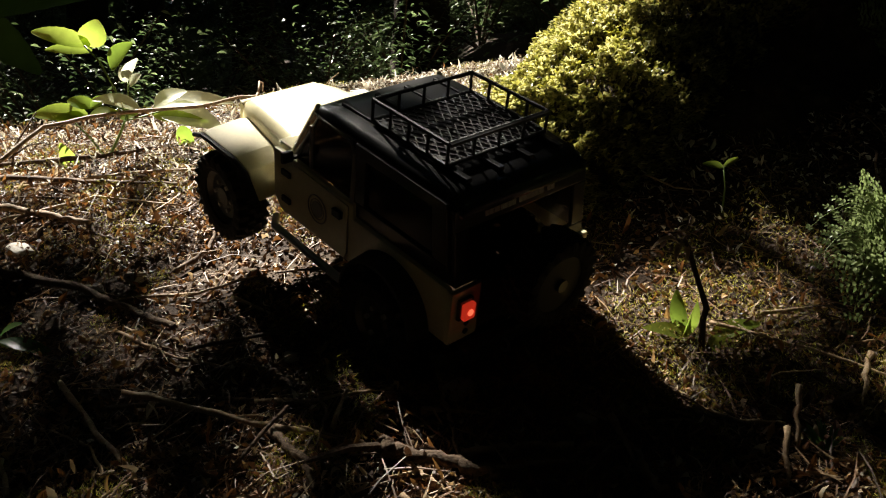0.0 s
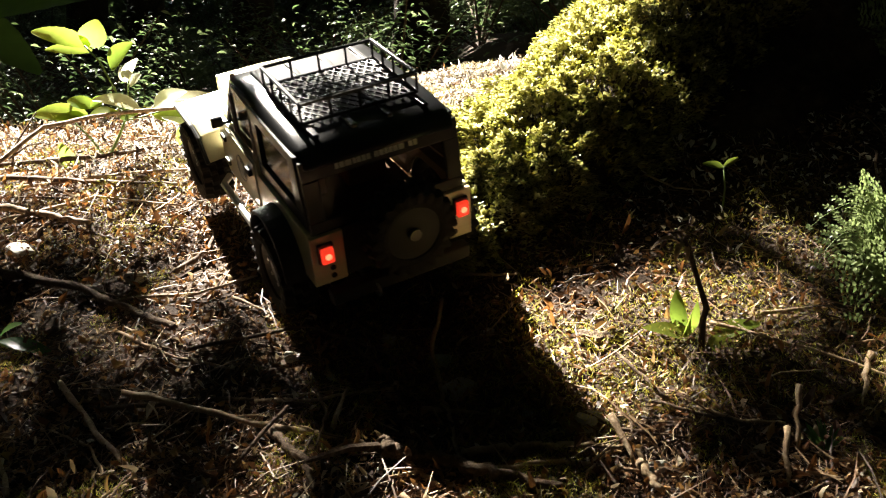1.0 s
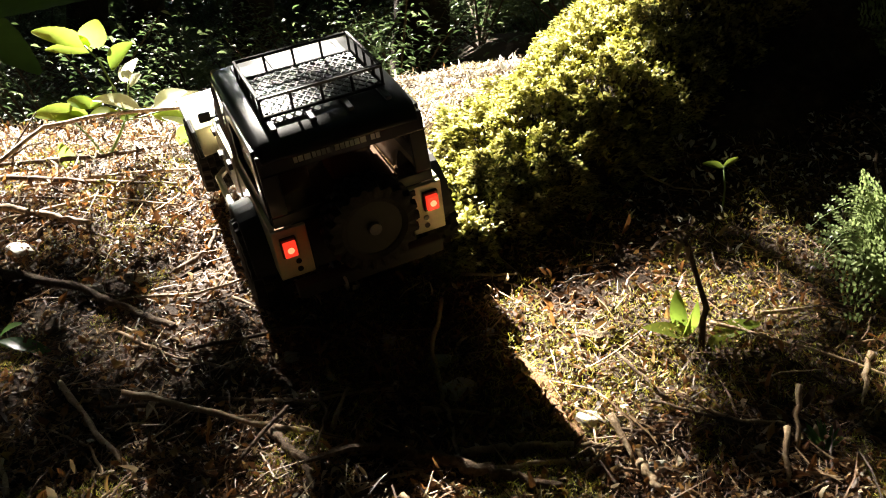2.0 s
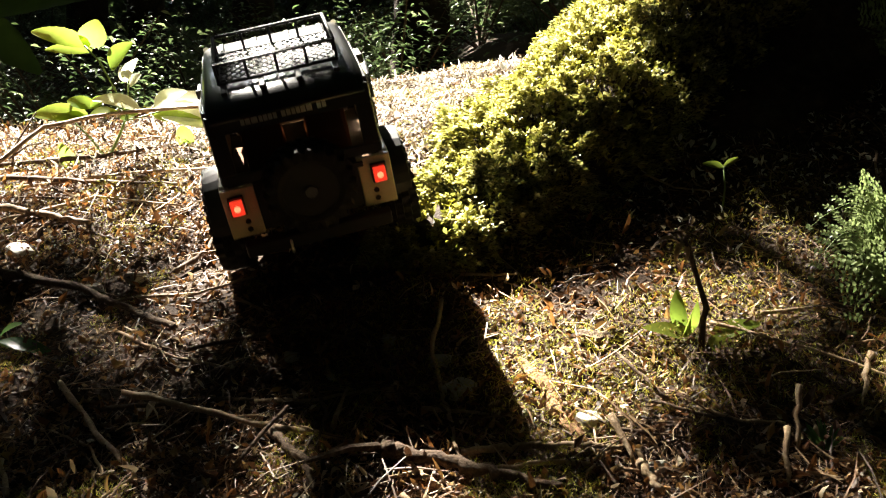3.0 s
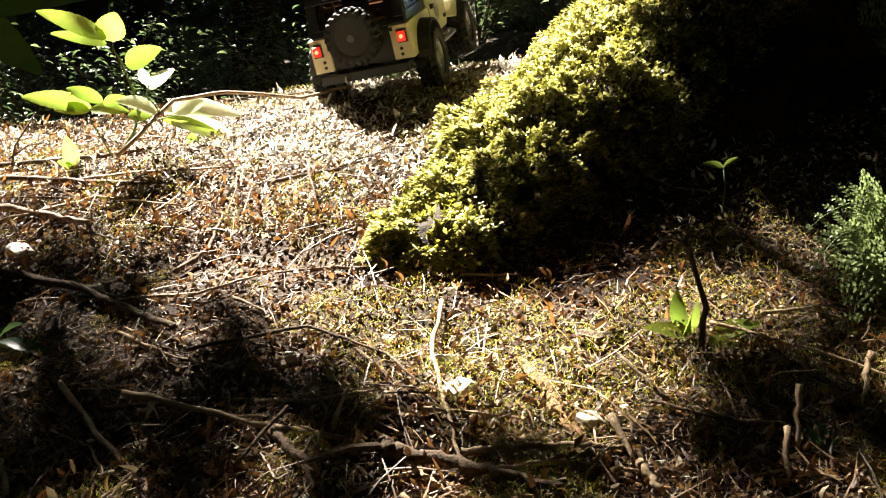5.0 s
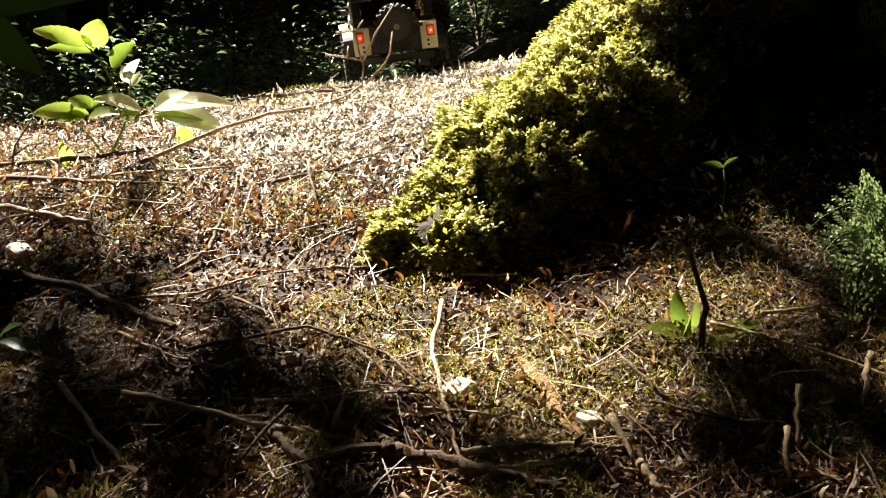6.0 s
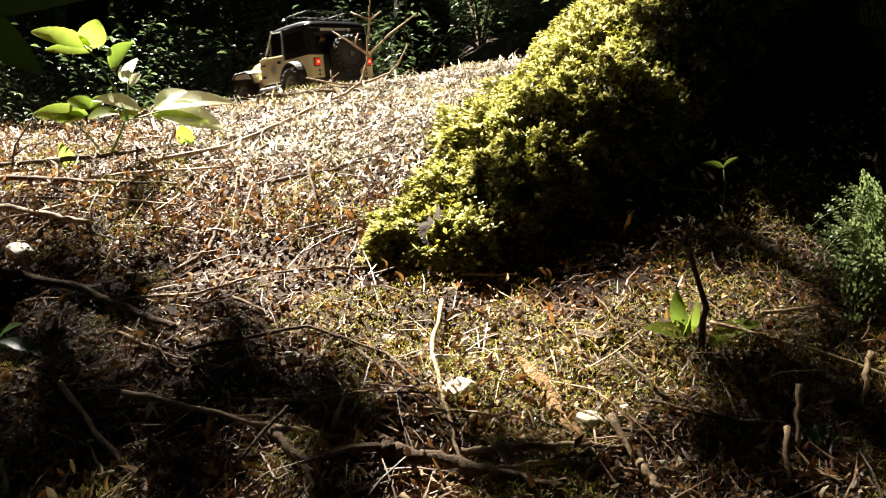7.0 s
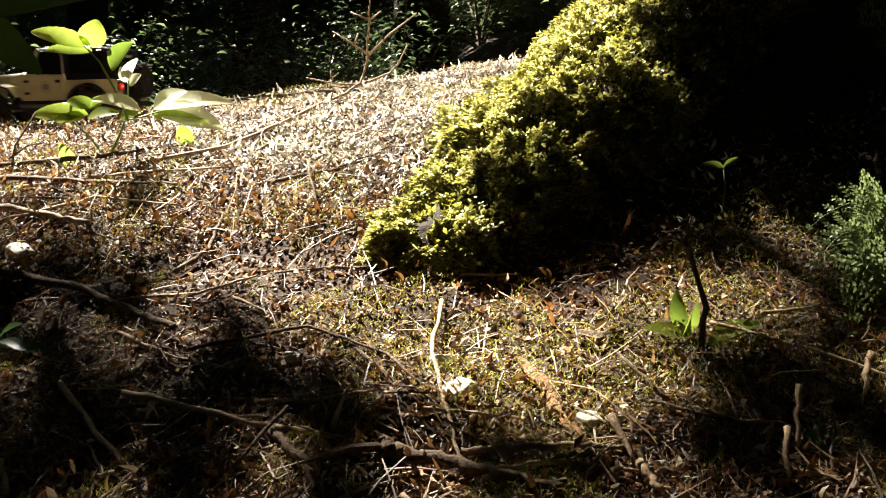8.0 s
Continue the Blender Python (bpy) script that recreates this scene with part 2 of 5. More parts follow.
def build_litter():
    h, needles, moss, chips, pale = Heap(), Heap(), Heap(), Heap(), Heap()
    for k in range(62000):
        x, y = floor_spot(rng) if k % 2 else slope_spot(rng)
        z = ground_z(x, y) + rng.uniform(0.0, 0.009)
        s = rng.choice((0.003, 0.004, 0.004, 0.005, 0.006, 0.007, 0.009)) * rng.uniform(0.7, 1.3)
        a, tilt = rng.uniform(0, 6.283), rng.gauss(0.15, 0.8)
        d = Vector((math.cos(a), math.sin(a), tilt)) * s
        up = Vector((rng.gauss(0, 0.7), rng.gauss(0, 0.7), 1))
        # more leaves painted pale where the upper slope lies in full sun
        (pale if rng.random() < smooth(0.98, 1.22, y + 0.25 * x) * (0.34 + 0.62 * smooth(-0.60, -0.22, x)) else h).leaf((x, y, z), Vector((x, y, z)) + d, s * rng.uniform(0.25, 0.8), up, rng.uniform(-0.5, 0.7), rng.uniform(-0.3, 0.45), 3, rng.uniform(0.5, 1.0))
    thing("bleached_leaf_litter", pale, M_SUNLIT_LITTER, "dry leaves on the upper slope, painted pale for full sun", "leaf litter", kind="stuff")
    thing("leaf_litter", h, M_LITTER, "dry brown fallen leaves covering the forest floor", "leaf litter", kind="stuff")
    for k in range(15000):
        x, y = floor_spot(rng) if k < 9500 else slope_spot(rng)
        z = ground_z(x, y) + rng.uniform(0.001, 0.010)
        ln = rng.choice((0.01, 0.015, 0.02, 0.03, 0.05)) * rng.uniform(0.7, 1.4)
        a = rng.uniform(0, 6.283)
        p, q = Vector((x, y, z)), Vector((x + math.cos(a) * ln, y + math.sin(a) * ln, 0))
        q.z = ground_z(q.x, q.y) + rng.uniform(0.001, 0.008) + ln * rng.gauss(0, 0.12)
        r = rng.uniform(0.0002, 0.00055) * (1.7 if ln > 0.03 else 1)
        mid = (p + q) / 2 + Vector((rng.gauss(0, 1), rng.gauss(0, 1), rng.gauss(0.3, 0.6))) * ln * 0.08
        needles.tube((p, mid, q), (r, r, r * 0.6), 3)
    thing("twig_litter", needles, M_NEEDLE, "thin dry twigs and needles scattered over the floor", "twigs", kind="stuff")
    for _ in range(22000):
        x, y = floor_spot(rng)
        z = ground_z(x, y)
        s = rng.uniform(0.0008, 0.0034)
        m = pose(x, y, z + s * 0.3, rng.uniform(-40, 40), rng.uniform(-40, 40), rng.uniform(0, 360))
        k = rng.uniform(0.3, 0.8)
        chips.box(-s, s, -s * k, s * k, -s * 0.35, s * 0.35, m)
    thing("bark_crumbs", chips, M_CHIP, "crumbs of bark and rotten wood on the floor", "bark crumbs", kind="stuff")
    placed = 0
    while placed < 66000:
        x, y = floor_spot(rng)
        patch = noise.noise((x * 6, y * 6, 9.0)) + 0.5 * noise.noise((x * 17, y * 17, 4.0)) + 0.22 * smooth(0.74, 0.84, y) * (1 - smooth(0.98, 1.1, y)) * smooth(-0.15, 0.05, x)
        if patch < 0.02:
            continue
        placed += 1
        z = ground_z(x, y) + 0.003 + min(0.014, (patch - 0.02) * 0.04) * rng.random()
        s = rng.uniform(0.0025, 0.005)
        d = Vector((rng.gauss(0, 1.0), rng.gauss(0, 1.0), 0.8)).normalized() * s
        p = Vector((x, y, z))
        moss.leaf(p, p + d, s * 0.7, (rng.gauss(0, 0.6), rng.gauss(0, 0.6), 1), 0.2, 0.1, 1, 0.8)
    thing("floor_moss", moss, M_MOSS, "yellow-green moss tufts growing in patches", "moss", kind="stuff")


build_litter()


# ---------------------------------------------------------------- sticks and stones
def on_floor(pts, lift):
    return [Vector((x, y, ground_z(x, y) + lift + (k[0] if k else 0))) for x, y, *k in pts]


def finer(pts, steps, jitter, r):
    """More points along a bent line, slightly crooked."""
    out = []
    for i in range(len(pts) - 1):
        for s in range(steps):
            t = s / steps
            p = pts[i].lerp(pts[i + 1], t)
            out.append(p + Vector((r.gauss(0, 1), r.gauss(0, 1), r.gauss(0, 0.6))) * jitter)
    return out + [pts[-1]]


def stick(pts, thick, label, mat=None, thin=0.5, lift=0.0, twigs=0):
    r = random.Random(int(abs(pts[0][0]) * 1000) + int(pts[0][1] * 777))
    line = finer(on_floor(pts, thick * 0.5 + 0.006 + lift), 9 if thick > 0.006 else 6, thick * (0.16 if thick < 0.01 else 0.12), r)
    n = len(line)
    radii = [thick * 0.5 * (1 - (1 - thin) * i / n) * r.uniform(0.85, 1.15) for i in range(n)]
    h = Heap()
    h.tube(line, radii, 9, 0.16)
    ob = thing("stick", h, mat or M_STICK, label, "stick", "fallen sticks", flat=False)
    for k in range(twigs):
        i = r.randrange(1, n - 1)
        d = Vector((r.gauss(0, 1), r.gauss(0, 1), abs(r.gauss(0, 0.6)))).normalized()
        t = Heap()
        ln = thick * r.uniform(4, 9)
        t.tube([line[i], line[i] + d * ln * 0.5, line[i] + d * ln + Vector((0, 0, -0.1 * ln))], [radii[i] * 0.5, radii[i] * 0.4, radii[i] * 0.2], 5)
        part("side_twig", t, mat or M_STICK, ob)
    return ob


stick([(-0.56, 1.01), (-0.408, 0.949), (-0.318, 0.887), (-0.264, 0.841)], 0.011, "thick dark brown stick half sunk in litter", twigs=2)
stick([(-0.284, 0.757), (-0.161, 0.702), (-0.102, 0.682), (-0.037, 0.651), (-0.002, 0.612)], 0.0065, "long grey-brown bare branch lying across the litter", M_PALE, twigs=3)
stick([(-0.05, 0.655), (-0.028, 0.645), (0.04, 0.62), (0.085, 0.60)], 0.014, "thick rough brown branch with peeling bark", twigs=1)
stick([(-0.002, 0.863), (-0.010, 0.779), (0.007, 0.676), (0.013, 0.636)], 0.0048, "straight light brown stick lying down the slope", M_PALE)
stick([(0.013, 0.647), (0.064, 0.653), (0.094, 0.651), (0.136, 0.641)], 0.007, "dark knotty stick lying across the litter", M_PALE, twigs=1)
stick([(-0.60, 1.15), (-0.495, 1.094), (-0.436, 1.07)], 0.011, "weathered grey stick lit by the sun", M_PALE)
stick([(-0.346, 0.771), (-0.291, 0.709), (-0.245, 0.657)], 0.006, "grey lichen-covered stick in the shade", M_PALE)
stick([(-0.162, 0.729), (-0.108, 0.722), (-0.058, 0.726)], 0.004, "thin pale twig bent in the middle", M_PALE)
stick([(-0.091, 0.680), (-0.080, 0.711, 0.012)], 0.005, "short broken pale twig standing in litter", M_PALE)
stick([(-0.018, 0.701), (0.044, 0.693)], 0.0035, "thin straight pale twig", M_PALE)
stick([(-0.229, 1.14), (-0.145, 1.158), (-0.087, 1.184)], 0.006, "brown curved stick on the bright slope", twigs=1)
stick([(-0.30, 0.965), (-0.271, 1.002), (-0.272, 1.072)], 0.007, "crooked brown stick lying up the slope")
stick([(-0.64, 1.26), (-0.446, 1.177), (-0.34, 1.156)], 0.008, "long grey branch lying along the slope", twigs=3)
stick([(-0.60, 1.22), (-0.43, 1.20), (-0.28, 1.20)], 0.005, "thin pale branch lying along the slope", M_PALE, twigs=2)
stick([(-0.177, 1.141, 0.02), (-0.148, 1.04)], 0.004, "thin dark twig leaning in the litter")
stick([(0.15, 0.691), (0.147, 0.653)], 0.003, "thin bent reddish twig")
stick([(0.02, 0.918), (0.078, 0.907)], 0.004, "pale twig at the foot of the mossy root", M_PALE)
stick([(0.131, 0.66, 0.014), (0.142, 0.625)], 0.006, "pale cut end of a stick in litter", M_PALE)
stick([(0.278, 0.668, 0.03), (0.270, 0.64)], 0.0048, "yellow dry stalk leaning in litter", M_PALE)
stick([(-0.163, 0.655), (-0.128, 0.70, 0.012)], 0.0045, "reddish bent twig standing in litter")
stick([(0.185, 0.70), (0.155, 0.745, 0.01)], 0.004, "thin brown twig leaning in litter")
stick([(0.36, 0.72), (0.31, 0.69)], 0.005, "dull brown twig in the shade")
stick([(0.30, 0.815), (0.357, 0.833)], 0.005, "pale broken stick among the moss", M_PALE)
stick([(-0.405, 1.643), (-0.29, 1.589), (-0.185, 1.564)], 0.010, "bleached stick lying on the crest", M_PALE, twigs=3)
stick([(-0.14, 0.688), (-0.106, 0.644), (-0.093, 0.610)], 0.008, "mossy dark stick in the shade")
stick([(-0.70, 1.34), (-0.529, 1.31), (-0.43, 1.29)], 0.009, "grey stick lying under the raspberry plant", twigs=2)
stick([(-0.24, 0.80), (-0.13, 0.822), (-0.05, 0.77), (-0.02, 0.72)], 0.004, "thin arching dark twig", lift=0.004)
stick([(-0.09, 0.80), (-0.055, 0.755), (-0.03, 0.70)], 0.004, "thin reddish twig leaning over litter")
stick([(-0.34, 0.93), (-0.26, 0.915), (-0.20, 0.93)], 0.0045, "thin pale twig among moss", M_PALE)
stick([(-0.22, 0.90), (-0.17, 0.86)], 0.004, "short pale twig on moss", M_PALE)
stick([(0.145, 0.625), (0.157, 0.600)], 0.008, "yellow broken stub of a stalk", M_PALE)
stick([(0.258, 0.635, 0.02), (0.247, 0.603)], 0.005, "upright yellow dead stalk", M_PALE)
stick([(0.25, 0.80), (0.33, 0.77), (0.42, 0.70)], 0.004, "dry bracken stalk lying in the shade", M_PALE)
stick([(0.38, 0.76), (0.345, 0.70)], 0.006, "grey stalk at the foot of the fern", M_PALE)
stick([(-0.30, 0.735), (-0.20, 0.74), (-0.11, 0.715)], 0.0045, "thin dark branch with broken twigs", twigs=3)
stick([(-0.33, 0.86), (-0.25, 0.80), (-0.19, 0.775)], 0.004, "thin grey twig across the moss", M_PALE, twigs=2)
stick([(0.02, 0.628), (0.09, 0.633), (0.15, 0.618)], 0.005, "grey twig lying against the thick branch", M_PALE, twigs=1)
stick([(0.10, 0.70), (0.135, 0.665), (0.19, 0.655)], 0.0035, "thin crooked reddish twig", twigs=1)
stick([(0.17, 0.70), (0.24, 0.665)], 0.004, "thin dark twig in the shade")
stick([(-0.11, 0.735), (-0.094, 0.69, 0.01), (-0.10, 0.66)], 0.0035, "thin reddish twig poking out of litter", twigs=1)
stick([(-0.57, 1.10), (-0.45, 1.13), (-0.33, 1.10)], 0.005, "weathered grey twig along the slope", M_PALE, twigs=3)
stick([(-0.66, 1.20), (-0.52, 1.16), (-0.40, 1.13)], 0.004, "thin dead branch along the slope", twigs=3)
_r = random.Random(21)
for _k in range(70):
    _x, _y = floor_spot(_r)
    _a, _l = _r.uniform(0, 6.283), _r.uniform(0.03, 0.10)
    stick([(_x, _y), (_x + math.cos(_a) * _l / 2, _y + math.sin(_a) * _l / 2), (_x + math.cos(_a + 0.25) * _l, _y + math.sin(_a + 0.25) * _l)],
          _r.uniform(0.002, 0.0042), "small dry twig lying in leaf litter", _r.choice((M_STICK, M_PALE)))


def slab(pts, width, thick, label, name, mat):
    """A split strip of bark or wood, curved across."""
    r = random.Random(int(width * 1e5))
    line = finer(on_floor(pts, thick), 4, 0.0015, r)
    h = Heap()
    n, k = len(line), 7
    rows = []
    for i, p in enumerate(line):
        d = (line[min(i + 1, n - 1)] - line[max(i - 1, 0)]).normalized()
        s = d.cross(Vector((0, 0, 1))).normalized()
        w = width * 0.5 * (1 - 0.75 * abs(2 * i / (n - 1) - 1) ** 5) * r.uniform(0.8, 1.1)
        for j in range(k):
            u = 2 * j / (k - 1) - 1
            rows.append(p + s * w * u + Vector((0, 0, thick * (1 - u * u) + r.gauss(0, thick * 0.12))))
    m = len(rows)
    rows += [p - Vector((0, 0, thick * 0.7)) for p in rows]
    f = [(i * k + j, i * k + j + 1, (i + 1) * k + j + 1, (i + 1) * k + j) for i in range(n - 1) for j in range(k - 1)]
    f += [tuple(m + q for q in reversed(q4)) for q4 in f]
    for i in range(n - 1):
        for j in (0, k - 1):
            f.append((i * k + j, (i + 1) * k + j, m + (i + 1) * k + j, m + i * k + j))
    for i in (0, n - 1):
        f += [(i * k + j, i * k + j + 1, m + i * k + j + 1, m + i * k + j) for j in range(k - 1)]
    h.add(rows, f)
    return thing(name, h, mat, label, "bark", flat=False)


slab([(0.069, 0.771), (0.086, 0.735), (0.095, 0.693), (0.112, 0.655)], 0.017, 0.004, "curved strip of brown split bark", "bark_strip", M_SPLIT)
slab([(0.122, 0.792), (0.167, 0.790)], 0.014, 0.006, "dark hollow chunk of rotten wood", "wood_chunk", M_STICK)
slab([(0.225, 0.862), (0.232, 0.845)], 0.008, 0.003, "orange splinter of wood", "wood_splinter", M_PALE)
slab([(-0.048, 0.715), (-0.040, 0.735)], 0.010, 0.004, "curled yellow dead leaf", "curled_leaf", M_PALE)


def stone(x, y, sx, sy, sz, label):
    r = random.Random(int(x * 1e4) + 31)
    bm = bmesh.new()
    bmesh.ops.create_icosphere(bm, subdivisions=3, radius=1)
    off = Vector((r.uniform(0, 50), r.uniform(0, 50), 0))
    for v in bm.verts:
        c = v.co.copy()
        f = 1 + 0.35 * noise.noise(c * 1.1 + off) + 0.12 * noise.noise(c * 3 + off)
        q = c * f
        q = Vector([max(-0.72, min(0.72, t)) for t in q])
        v.co = Vector((q.x * sx, q.y * sy, q.z * sz))
    me = bpy.data.meshes.new("stone")
    bm.to_mesh(me)
    bm.free()
    me.materials.append(M_STONE)
    ob = new("stone", me)
    ob.matrix_basis = pose(x, y, ground_z(x, y) + sz * 0.25, r.uniform(-15, 15), r.uniform(-15, 15), r.uniform(0, 360))
    tagged(ob, label, "stone", "stones in the litter")


for _x, _y, _s in ((-0.348, 0.975, 0.016), (-0.389, 0.956, 0.014), (-0.14, 0.793, 0.012), (0.119, 0.683, 0.017), (-0.002, 0.779, 0.014),
                   (0.044, 0.821, 0.007), (-0.188, 0.651, 0.011), (0.162, 0.633, 0.010), (-0.082, 1.013, 0.012), (-0.051, 0.815, 0.010), (-0.10, 0.76, 0.006), (0.07, 0.70, 0.006), (0.15, 0.70, 0.006)):
    stone(_x, _y, _s, _s * 0.75, _s * 0.6, "small grey stone lying in leaf litter")
stone(0.013, 0.733, 0.021, 0.013, 0.008, "flat pale angular stone catching the sun")
stone(-0.508, 1.037, 0.026, 0.015, 0.008, "flat grey stone in leaf litter")


# ---------------------------------------------------------------- the mossy tree
ROOT = (((-0.065, 0.935, -0.140), 0.016), ((-0.020, 0.985, -0.106), 0.036), ((0.075, 1.085, -0.056), 0.064), ((0.150, 1.21, 0.000), 0.098), ((0.290, 1.36, 0.088), 0.124), ((0.455, 1.51, 0.215), 0.145), ((0.62, 1.62, 0.42), 0.16))
FRONT_ROOT = (((0.28, 1.12, -0.14), 0.05), ((0.35, 1.19, -0.07), 0.09), ((0.43, 1.29, 0.0), 0.14), ((0.53, 1.40, 0.08), 0.18), ((0.64, 1.55, 0.15), 0.20))


def root_at(s, path=ROOT):
    """Centre and radius along the root, s from 0 to 1."""
    k = s * (len(path) - 1)
    i = min(int(k), len(path) - 2)
    t = k - i
    (p, r), (q, u) = path[i], path[i + 1]
    return Vector(p).lerp(Vector(q), t), r + (u - r) * t


def root_point(s, a, path=ROOT, wide=1.5):
    c, r = root_at(s, path)
    d = (root_at(min(1, s + 0.06), path)[0] - root_at(max(0, s - 0.06), path)[0]).normalized()
    side = d.cross(Vector((0, 0, 1))).normalized()
    up = side.cross(d)
    ca, sa = math.cos(a), math.sin(a)
    n = side * ca * wide + up * sa
    f = 1 + 0.15 * noise.noise(Vector((s * 9, math.cos(a) * 1.6, math.sin(a) * 1.6))) + 0.10 * noise.noise(Vector((s * 30, math.cos(a) * 4, math.sin(a) * 4)))
    return c + n * r * f, (side * ca / wide + up * sa).normalized()


def build_mossy_tree():
    tree = holder("mossy_tree", pose(0, 0, 0), "old tree trunk with a moss-covered spreading root", "tree")
    n, m = 40, 60
    for path in (ROOT, FRONT_ROOT):
        h = Heap()
        h.add([root_point(j / m, 2 * math.pi * i / n, path, 1.5 if path is ROOT else 1.1)[0] for j in range(m + 1) for i in range(n)],
              [(j * n + i, j * n + (i + 1) % n, (j + 1) * n + (i + 1) % n, (j + 1) * n + i) for j in range(m) for i in range(n)] + [tuple(range(n))])
        part("root", h, M_BARK, tree, "root wrapped in moss" if path is ROOT else "dark bare root", flat=False)
    t = Heap()
    n, zs = 56, [-0.35 + 0.05 * i for i in range(24)] + [0.9 + 0.3 * i for i in range(1, 26)]
    verts = []
    for z in zs:
        for i in range(n):
            a = 2 * math.pi * i / n
            flare = 0.09 * math.exp(-(z + 0.1) / 0.28) * (0.6 + 0.4 * math.cos(5 * a + 0.8))
            rad = 0.225 - 0.012 * z + flare + 0.02 * noise.noise((math.cos(a) * 2, math.sin(a) * 2, z * 1.5)) + 0.012 * noise.noise((math.cos(a) * 9, math.sin(a) * 9, z * 2))
            verts.append((0.64 + 0.02 * z + rad * math.cos(a), 1.64 + rad * math.sin(a), z))
    t.add(verts, [(j * n + i, j * n + (i + 1) % n, (j + 1) * n + (i + 1) % n, (j + 1) * n + i) for j in range(len(zs) - 1) for i in range(n)])
    part("trunk", t, M_BARK, tree, "dark furrowed trunk", flat=False)
    cover, tips = Heap(), Heap()
    r = random.Random(3)
    for k in range(95000):
        s, a = r.random() ** 0.8, r.gauss(0.50 * math.pi, 0.32 * math.pi)
        if a < -0.15 or a > 1.2 * math.pi:
            continue
        p, nn = root_point(s, a)
        patch = noise.noise(p * 22) + 0.9 * noise.noise(p * 60)
        if patch < -0.45 or p.z > 0.75:
            continue
        # sprays that reach out level from the root, their faces up
        ln = r.uniform(0.005, 0.012)
        out = (Vector((nn.x, nn.y, nn.z * 0.35)) + Vector((r.gauss(0, 0.45), r.gauss(0, 0.45), r.gauss(0.05, 0.28)))).normalized()
        base = p + nn * max(0, patch + 0.3) * 0.024
        heap = cover if patch > -0.2 else tips
        heap.leaf(base, base + out * ln, ln * r.uniform(0.4, 0.7), Vector((r.gauss(-0.12, 0.35), r.gauss(0.0, 0.35), 1)), 0.12, 0.15, 2, 0.7)
    # a beard of hanging shoots on the shaded flank
    for k in range(420):
        p, nn = root_point(r.uniform(0.15, 0.95), r.gauss(0.12, 0.16) * math.pi)
        q = p + nn * 0.012
        for m in range(r.randrange(4, 9)):
            d = (nn + Vector((r.gauss(0, 0.6), r.gauss(0, 0.6), r.gauss(0, 0.2)))).normalized() * r.uniform(0.007, 0.013)
            cover.leaf(q, q + d, d.length * 0.55, (r.gauss(-0.1, 0.3), r.gauss(0, 0.3), 1), 0.1, 0.15, 2, 0.7)
            q = q + nn * 0.003 + Vector((r.gauss(0, 0.003), r.gauss(0, 0.003), -0.004))
    part("moss_cover", cover, M_MOSSLEAF, tree, "bright yellow-green leafy moss")
    part("moss_fringe", tips, M_MOSS, tree, "low olive moss")


build_mossy_tree()


# ---------------------------------------------------------------- small plants
def blade(parent, base, tip, width, up, mat, name="leaf", fold=0.12, droop=0.08, shape=0.8):
    h = Heap()
    h.leaf(base, tip, width, up, fold, droop, 16, shape)
    return part(name, h, mat, parent, flat=False)


def stem(parent, pts, r0, r1, mat, name="stem"):
    h = Heap()
    n = len(pts)
    h.tube(pts, [r0 + (r1 - r0) * i / (n - 1) for i in range(n)], 7)
    return part(name, h, mat, parent, flat=False)


